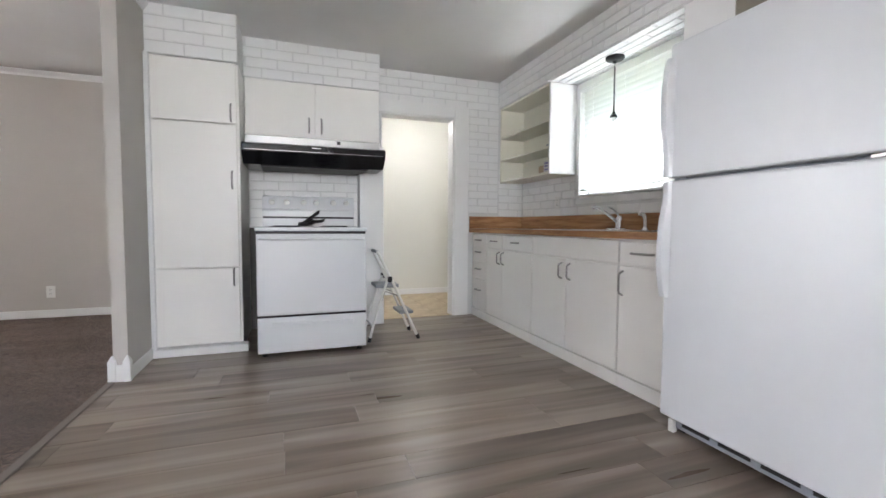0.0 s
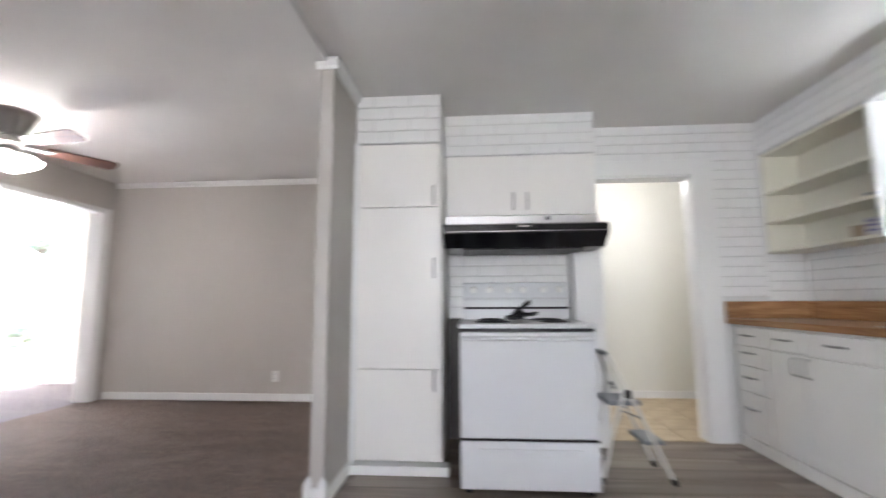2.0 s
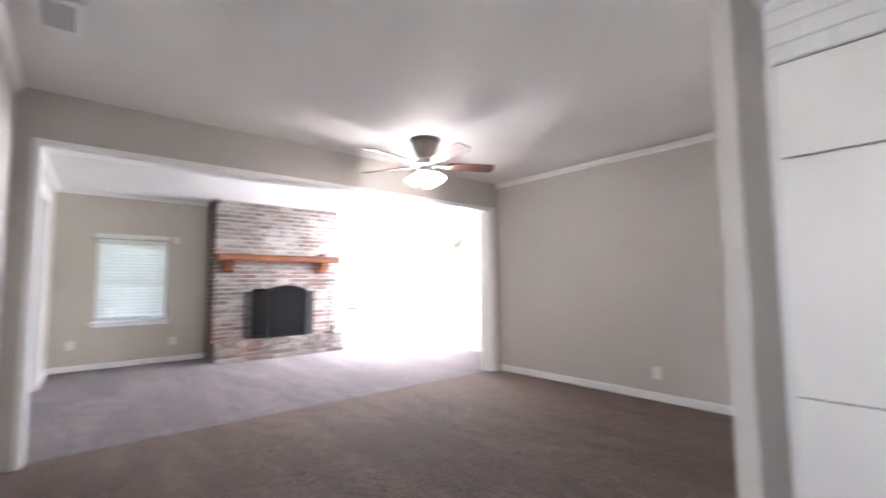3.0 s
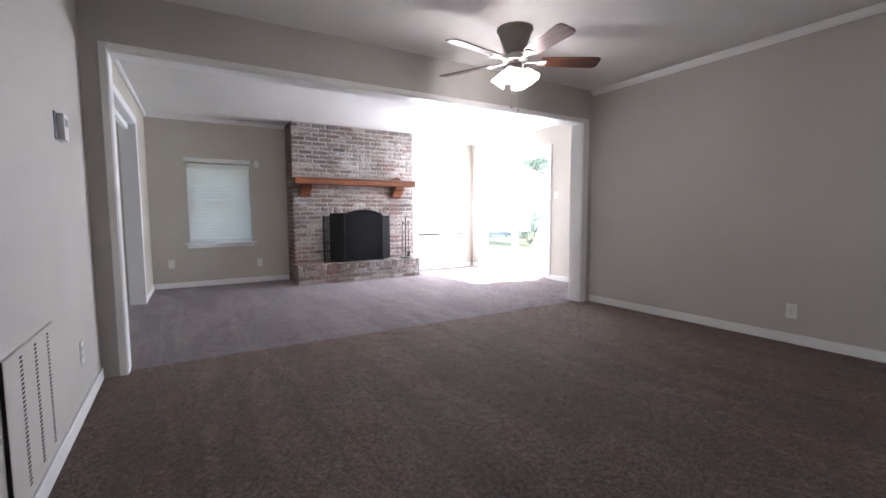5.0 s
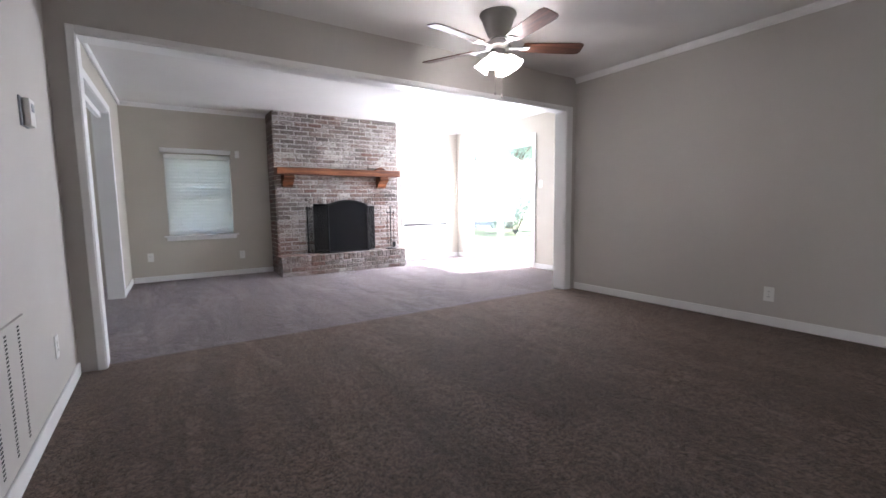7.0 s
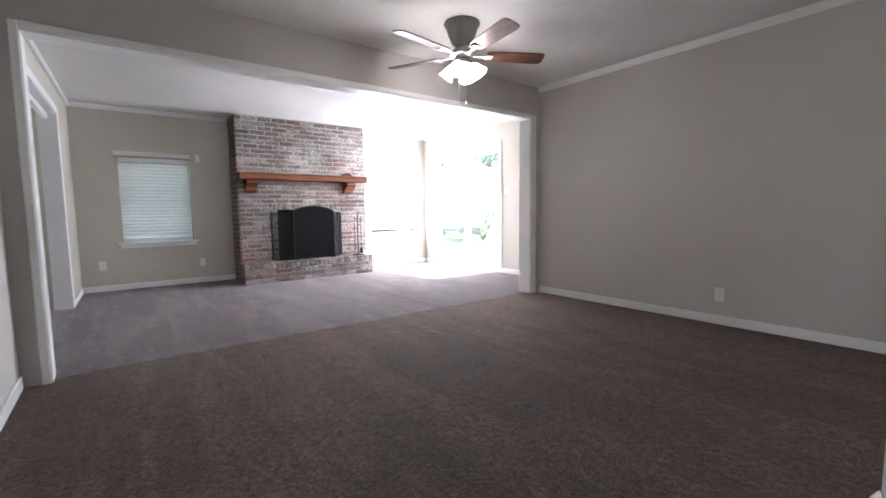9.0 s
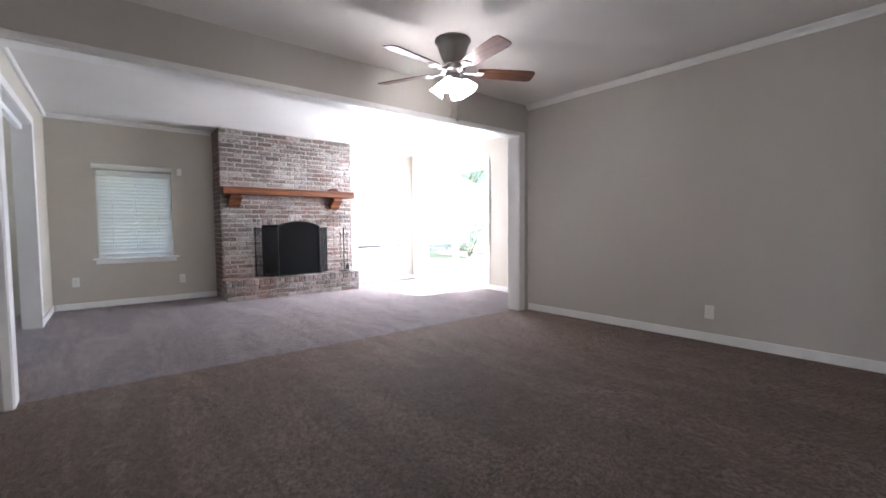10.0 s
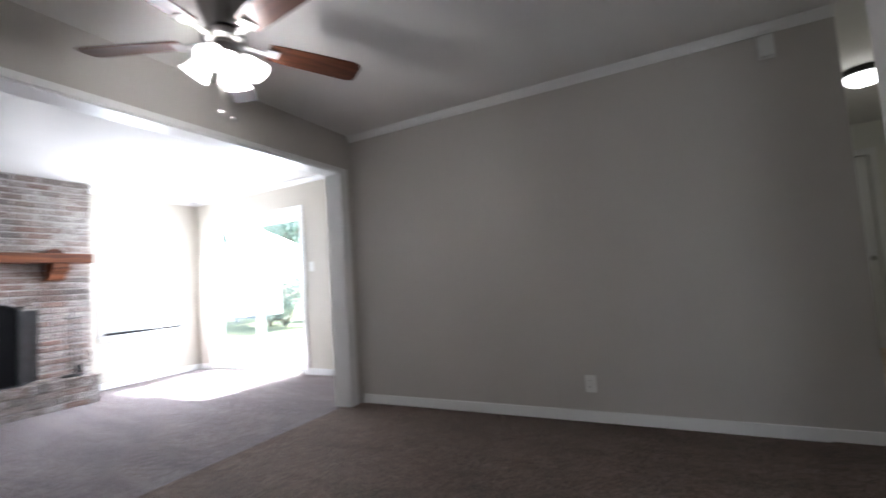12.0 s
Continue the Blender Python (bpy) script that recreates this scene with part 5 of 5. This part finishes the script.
# folding fire screen
scr = thing("fire_screen", (-7.05, 3.56, 0.288), "black three-fold metal mesh fire screen on the hearth", "fire screen")
SX, Y0, Y1 = -7.03, 3.245, 3.875
bm = bmesh.new()
arch = [(Y0 + (Y1 - Y0) * k / 16, 1.018 + 0.075 * math.sin(math.pi * k / 16) ** 0.8) for k in range(17)]
pts = [(SX, Y0, 0.303)] + [(SX, y, z) for y, z in arch] + [(SX, Y1, 0.303), (SX, Y0, 0.303)]
part("frame", tube(bm, pts, 0.011, 6), black_iron, scr, "", True)
bm = bmesh.new()
fa = [bm.verts.new((SX - 0.002, y, z)) for y, z in [(Y0, 0.303)] + arch + [(Y1, 0.303)]]
fb = [bm.verts.new((SX + 0.001, y, z)) for y, z in [(Y0, 0.303)] + arch + [(Y1, 0.303)]]
bm.faces.new(fa)
bm.faces.new(fb[::-1])
for i in range(len(fa)):
    j = (i + 1) % len(fa)
    bm.faces.new((fa[i], fa[j], fb[j], fb[i]))
part("mesh_panel", bm, charcoal, scr, "fine charcoal wire mesh")
for ya, yb in ((Y0, 2.985), (Y1, 4.075)):
    def at(u, z):
        return Vector((SX - 0.19 * u, ya + (yb - ya) * u, z))
    part("frame", tube(bmesh.new(), [at(0.02, 0.303), at(0.02, 1.003), at(1, 1.003), at(1, 0.303), at(0.02, 0.303)], 0.011, 6), black_iron, scr, "", True)
    bm = bmesh.new()
    for k in range(1, 24):
        cyl(bm, at(k / 24, 0.308), at(k / 24, 0.998), 0.0024, None, 4)
    for k in range(1, 34):
        cyl(bm, at(0.02, 0.308 + k * 0.0205), at(1, 0.308 + k * 0.0205), 0.0022, None, 4)
    part("wire_mesh", bm, black_iron, scr, "open black wire mesh")
tools = thing("fireplace_tools", (-7.10, 4.32, 0.288), "slender black fireplace tool stand on the hearth", "fireplace tools")
part("base", lathe(bmesh.new(), [(0, 0), (0.095, 0), (0.09, 0.012), (0.03, 0.02), (0, 0.02)], Matrix.Translation((-7.10, 4.32, 0.2925))), black_iron, tools, "", True)
part("pole", cyl(bmesh.new(), (-7.10, 4.32, 0.306), (-7.10, 4.32, 0.998), 0.008), black_iron, tools)
part("hook_bar", tube(bmesh.new(), [(-7.10, 4.25, 0.90), (-7.10, 4.27, 0.885), (-7.10, 4.32, 0.895), (-7.10, 4.37, 0.885), (-7.10, 4.39, 0.90)], 0.007, 6), black_iron, tools, "", True)
for y, nm in ((4.265, "poker"), (4.375, "shovel")):
    bm = cyl(bmesh.new(), (-7.095, y, 0.36), (-7.095, y, 0.92), 0.004, None, 8)
    if nm == "shovel":
        box(bm, -7.10, -7.094, y - 0.03, y + 0.03, 0.315, 0.40, 0.002)
    part(nm, bm, black_iron, tools)

# ---- outdoors ----
solid("ground", B(-60, 60, -60, 60, -0.32, -0.13), grass_m, "structure")
solid("pavement", B(-9.4, -3.6, FN + 0.17, 11.2, -0.14, -0.03), concrete, "structure")


def leafy(bm, rnd, c, r, n, size):
    """n small leaves scattered near the shell of a clump."""
    for _ in range(n):
        d = Vector((rnd.gauss(0, 1), rnd.gauss(0, 1), rnd.gauss(0, 1))).normalized()
        p = Vector(c) + Vector((d.x * r[0], d.y * r[1], d.z * r[2])) * rnd.uniform(0.55, 1.08)
        a, b = d.orthogonal().normalized(), None
        a = Matrix.Rotation(rnd.uniform(0, 6.28), 3, d) @ a
        b = d.cross(a) + d * rnd.uniform(-0.7, 0.7)
        s = size * rnd.uniform(0.6, 1.3)
        vs = [bm.verts.new(p + q) for q in (-a * s * 0.4, b * s * 0.35, a * s * 0.9, -b * s * 0.35)]
        bm.faces.new(vs)


def shrub(at, w, h, seed):
    rnd = random.Random(seed)
    s = thing("shrub", at, "dense green garden shrub with uneven outline", "shrub", "garden shrubs")
    stems, leaves = bmesh.new(), bmesh.new()
    for k in range(7):
        a = k * 0.9 + rnd.uniform(0, 0.5)
        tip = Vector(at) + Vector((math.cos(a) * w * 0.35, math.sin(a) * w * 0.35, h * rnd.uniform(0.45, 0.8)))
        cyl(stems, at, tip, 0.02, 0.006, 6)
        leafy(leaves, rnd, tip, (w * 0.3, w * 0.3, h * 0.26), 240, 0.075)
    leafy(leaves, rnd, Vector(at) + Vector((0, 0, h * 0.35)), (w * 0.45, w * 0.45, h * 0.32), 420, 0.075)
    part("stems", stems, bark_m, s)
    part("foliage", leaves, leaf_m, s)


shrub((-12.4, 12.0, -0.13), 1.7, 1.9, 3)
shrub((-13.7, 12.5, -0.13), 1.4, 1.3, 4)
shrub((-11.2, 13.2, -0.13), 1.5, 1.5, 5)


def tree(at, h, seed):
    rnd = random.Random(seed)
    t = thing("tree", at, "broadleaf garden tree with an open green crown", "tree", "garden trees")
    trunk, crown_bm = bmesh.new(), bmesh.new()
    base, fork = Vector(at), Vector(at) + Vector((0.1, 0.05, h * 0.42))
    cyl(trunk, base, fork, 0.17, 0.11, 10)
    for k in range(9):
        a, e = k * 0.75 + rnd.uniform(-0.2, 0.2), rnd.uniform(0.3, 1.2)
        tip = fork + Vector((math.cos(a) * math.cos(e), math.sin(a) * math.cos(e), math.sin(e))) * h * rnd.uniform(0.28, 0.5)
        cyl(trunk, fork + (tip - fork) * 0.02, tip, 0.07, 0.02, 7)
        for _ in range(3):
            c = tip + Vector((rnd.gauss(0, 0.5), rnd.gauss(0, 0.5), rnd.gauss(0, 0.35)))
            leafy(crown_bm, rnd, c, (0.75, 0.75, 0.5), 190, 0.14)
    part("trunk", trunk, bark_m, t)
    part("crown", crown_bm, leaf_m, t)


tree((-15.5, 14.5, -0.13), 6.0, 8)
tree((-19.5, 17.5, -0.13), 7.0, 9)
tree((-11.5, 3.0, -0.13), 5.5, 10)
fence = thing("garden_fence", (-17.3, 14.0, -0.13), "grey-blue slatted wooden fence panel in the garden", "fence")
for i in range(9):
    part("slat", B(-18.9, -16.2, 14.0, 14.03, 0.02 + i * 0.18, 0.18 + i * 0.18, 0.004), plastic_grey, fence)
for x in (-18.9, -17.5, -16.2):
    part("post", B(x - 0.05, x + 0.05, 14.03, 14.12, -0.13, 1.75, 0.006), plastic_grey, fence)


# ---- pieces ----
PIECES = {}


def piece_mesh(name, w, h, d, material, edge=0.003):
    """A block w wide, h high and d proud, its front edges taken off; shared between alike pieces."""
    key = (name, round(w, 3), round(h, 3), round(d, 3), material.name)
    if key not in PIECES:
        e = min(edge, w * 0.2, h * 0.2)
        v = [(x, 0.0, z) for x, z in ((0, 0), (w, 0), (w, h), (0, h))] + [(x, -d + e * 0.7, z) for x, z in ((0, 0), (w, 0), (w, h), (0, h))] + [(x, -d, z) for x, z in ((e, e), (w - e, e), (w - e, h - e), (e, h - e))]
        f = [(8, 9, 10, 11), (4, 5, 9, 8), (5, 6, 10, 9), (6, 7, 11, 10), (7, 4, 8, 11), (0, 1, 5, 4), (1, 2, 6, 5), (2, 3, 7, 6), (3, 0, 4, 7)]
        me = bpy.data.meshes.new(name)
        me.from_pydata(v, [], f)
        me.materials.append(material)
        me.update()
        PIECES[key] = me
    return PIECES[key]


def courses(a0, a1, z0, z1, L, Hc, holes=(), joint=0.009, bond=0.5, first=0.0):
    """Bricks (a, z, w, h) in running bond over a rectangle, cut at holes."""
    rows = max(1, round((z1 - z0) / Hc))
    hc = (z1 - z0) / rows
    for r in range(rows):
        zb, zm = z0 + r * hc, z0 + (r + 0.5) * hc
        segs = [(a0, a1)]
        for h0, h1, g0, g1 in holes:
            if g0 < zm < g1:
                segs = [s for p, q in segs for s in ((p, min(q, h0)), (max(p, h1), q)) if s[1] - s[0] > 0.02]
        for p, q in segs:
            x = a0 - (L * bond if r % 2 else 0) - first
            while x < q:
                u, w = max(x, p), min(x + L, q)
                if w - u > 0.035:
                    yield u + joint / 2, zb + joint / 2, w - u - joint, hc - joint
                x += L


def lay(parent, m, bricks, name, d, material, edge=0.003, rnd=None, wobble=0.0):
    """Each brick an object of its own; m takes along, out and up to the world."""
    for a, z, w, h in bricks:
        ob = new(name, piece_mesh(name, w, h, d, material, edge))
        ob.parent = parent
        off = rnd.uniform(-wobble, wobble) if rnd else 0.0
        ob.matrix_basis = Matrix.Translation(-ORIGIN[parent]) @ m @ Matrix.Translation((a, off, z))
        if rnd:
            ob.matrix_basis = ob.matrix_basis @ Matrix.Rotation(rnd.uniform(-0.012, 0.012), 4, "Y") @ Matrix.Diagonal((rnd.uniform(0.94, 1.01), 1, rnd.uniform(0.86, 1.04), 1))


def heap(name, parent, m, bricks, d, material, rnd, wobble, label):
    """The same bricks joined into one mesh."""
    verts, faces = [], []
    inv = Matrix.Translation(-ORIGIN[parent])
    for a, z, w, h in bricks:
        e, o, n = 0.004, rnd.uniform(-wobble, wobble), len(verts)
        pts = [(x, 0.02, y) for x, y in ((0, 0), (w, 0), (w, h), (0, h))] + [(x, -d + e, y) for x, y in ((0, 0), (w, 0), (w, h), (0, h))] + [(x, -d, y) for x, y in ((e, e), (w - e, e), (w - e, h - e), (e, h - e))]
        verts += [tuple(inv @ m @ Vector((a + x, o + y, z + t))) for x, y, t in pts]
        faces += [tuple(n + i for i in f) for f in ((8, 9, 10, 11), (4, 5, 9, 8), (5, 6, 10, 9), (6, 7, 11, 10), (7, 4, 8, 11), (0, 1, 5, 4), (1, 2, 6, 5), (2, 3, 7, 6), (3, 0, 4, 7))]
    me = bpy.data.meshes.new(name)
    me.from_pydata(verts, [], faces)
    me.materials.append(material)
    ob = new(name, me)
    ob.parent = parent
    return tagged(ob, label, kind="stuff")


def facing(way, at):
    """The pose of a wall face: along to the right, out towards the room, up."""
    turn = {"s": 0, "w": -90, "e": 90, "n": 180}[way]
    return Matrix.Translation(at) @ Matrix.Rotation(radians(turn), 4, "Z")


WB, WH, PROUD = 0.24, 0.076, 0.006
kn, ke = bpy.data.objects["wall_kitchen_north"], bpy.data.objects["wall_kitchen_east"]
# north wall: behind the range, above the door, beside the shelves
lay(kn, facing("s", (0, NORTH, 0)), courses(-0.12, 0.82, 0.912, 1.40, WB, WH), "brick", PROUD, brick_white)
# thin sheet carrying the shade behind the range as its colour
solid("wall_range_backing", B(-0.125, 0.82, NORTH - 0.006, NORTH - 0.0005, 0.0, 0.905), gap_shade_m, "structure")
lay(kn, facing("s", (0, NORTH, 0)), courses(0.98, 2.30, 0.0, KCEIL, WB, WH, [(0.9, 1.957, 0.0, 2.142), (1.957, 2.31, 0, 1.03)]), "brick", PROUD, brick_white)
lay(kn, facing("s", (0, NORTH, 0)), courses(2.30, 2.594, 1.03, 1.40, WB, WH), "brick", PROUD, brick_white)
# bulkheads
lay(bulk_a, facing("s", (0, 3.366, 0)), courses(-0.70, -0.126, 2.096, KCEIL, WB, WH), "brick", PROUD, brick_white)
lay(bulk_b, facing("s", (0, 3.726, 0)), courses(-0.126, 0.975, 2.116, KCEIL, WB, WH, first=0.1), "brick", PROUD, brick_white)
# east wall between worktop and window, below the shelves
K = KWIN
lay(ke, facing("w", (EAST, 0, 0)), courses(-4.034, -1.76, 1.03, 2.155, WB, WH, [(-4.034, -3.10, 1.40, 2.2), (-K[1] - 0.062, -K[0] + 0.062, K[2] - 0.078, 2.2)]), "brick", PROUD, brick_white)
# soffit: face and underside
lay(soffit, facing("w", (2.306, 0, 0)), courses(-4.034, -1.47, 2.162, KCEIL, WB, WH, first=0.07), "brick", PROUD, brick_white)
lay(soffit, Matrix.Translation((2.303, 0, 2.16)) @ Matrix(((0, 0, 1, 0), (1, 0, 0, 0), (0, 1, 0, 0), (0, 0, 0, 1))), courses(1.765, 3.10, 0.0, 0.29, WB, 0.0725), "brick", PROUD, brick_white)

# fireplace bricks: the front singly, the sides joined
rb = random.Random(11)
BL, BH = 0.208, 0.0665
lay(chimney, facing("e", (FX1 - 0.008, 0, 0)), list(courses(FY0, FY1, 0.288, 2.393, BL, BH, [(OPEN[0], OPEN[1], 0, OPEN[3]), (3.03, 4.07, OPEN[3], 1.14)], 0.014)), "brick", 0.012, wash_brick, 0.005, rb, 0.003)
lay(chimney, facing("e", (FX1 - 0.008, 0, 0)), [(3.034 + i * 0.0693, 1.049, 0.0603, 0.088) for i in range(15)], "brick", 0.014, wash_brick, 0.005, rb, 0.002)
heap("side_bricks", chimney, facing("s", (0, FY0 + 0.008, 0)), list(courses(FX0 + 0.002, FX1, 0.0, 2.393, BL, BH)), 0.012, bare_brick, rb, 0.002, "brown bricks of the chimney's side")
heap("side_bricks", chimney, facing("n", (0, FY1 - 0.008, 0)), list(courses(-FX1, -FX0 - 0.15, 0.0, 2.393, BL, BH)), 0.012, wash_brick, rb, 0.002, "whitewashed bricks of the chimney's side")
lay(hearth, facing("e", (-6.94, 0, 0)), list(courses(2.52, 4.50, 0.0, 0.198, BL, 0.06, bond=0.4)), "brick", 0.010, wash_brick, 0.005, rb, 0.003)
lay(hearth, Matrix.Translation((-6.925, 0, 0.28)) @ Matrix(((0, 0, -1, 0), (1, 0, 0, 0), (0, -1, 0, 0), (0, 0, 0, 1))), [(2.52 + i * 0.0707, 0.0, 0.0607, 0.10) for i in range(28)], "brick", 0.010, wash_brick, 0.005, rb, 0.002)
lay(hearth, Matrix.Translation((-6.925, 0, 0.28)) @ Matrix(((0, 0, -1, 0), (1, 0, 0, 0), (0, -1, 0, 0), (0, 0, 0, 1))), [(2.52 + i * 0.22, 0.11 + j * 0.082, 0.211, 0.074) for i in range(9) for j in range(3)], "brick", 0.008, wash_brick, 0.005, rb, 0.002)
lay(hearth, facing("e", (-6.94, 0, 0)), [(2.52 + i * 0.0707, 0.203, 0.0607, 0.082) for i in range(28)], "brick", 0.013, wash_brick, 0.005, rb, 0.002)

# vinyl planks of the kitchen floor
fl = bpy.data.objects["floor_subfloor"]
rp = random.Random(5)
flat = Matrix(((1, 0, 0, 0), (0, 0, 1, 0), (0, -1, 0, 0), (0, 0, 0, 1)))
rows = 42
for r in range(rows):
    y = -3.46 + r * 0.179
    x = -0.785 - rp.uniform(0.0, 1.15)
    while x < 2.06:
        a, b = max(x, -0.785), min(x + 1.22, 2.06)
        if b - a > 0.05:
            ob = new("plank", piece_mesh("plank", round(b - a, 3) - 0.0012, min(0.179, 4.058 - y) - 0.0012, 0.006, plank_m, 0.0012))
            ob.parent = fl
            ob.matrix_basis = Matrix.Translation((a, y, -0.006)) @ flat
        x += 1.22
# tiles of the hall floor
fh = bpy.data.objects["floor_hall"]
for i in range(11):
    for j in range(5):
        x, y = -0.79 + i * 0.305, 4.062 + j * 0.305
        ob = new("tile", piece_mesh("tile", 0.302, 0.302, 0.003, tan_tile, 0.001))
        ob.parent = fh
        ob.matrix_basis = Matrix.Translation((x, y, 0.0)) @ flat
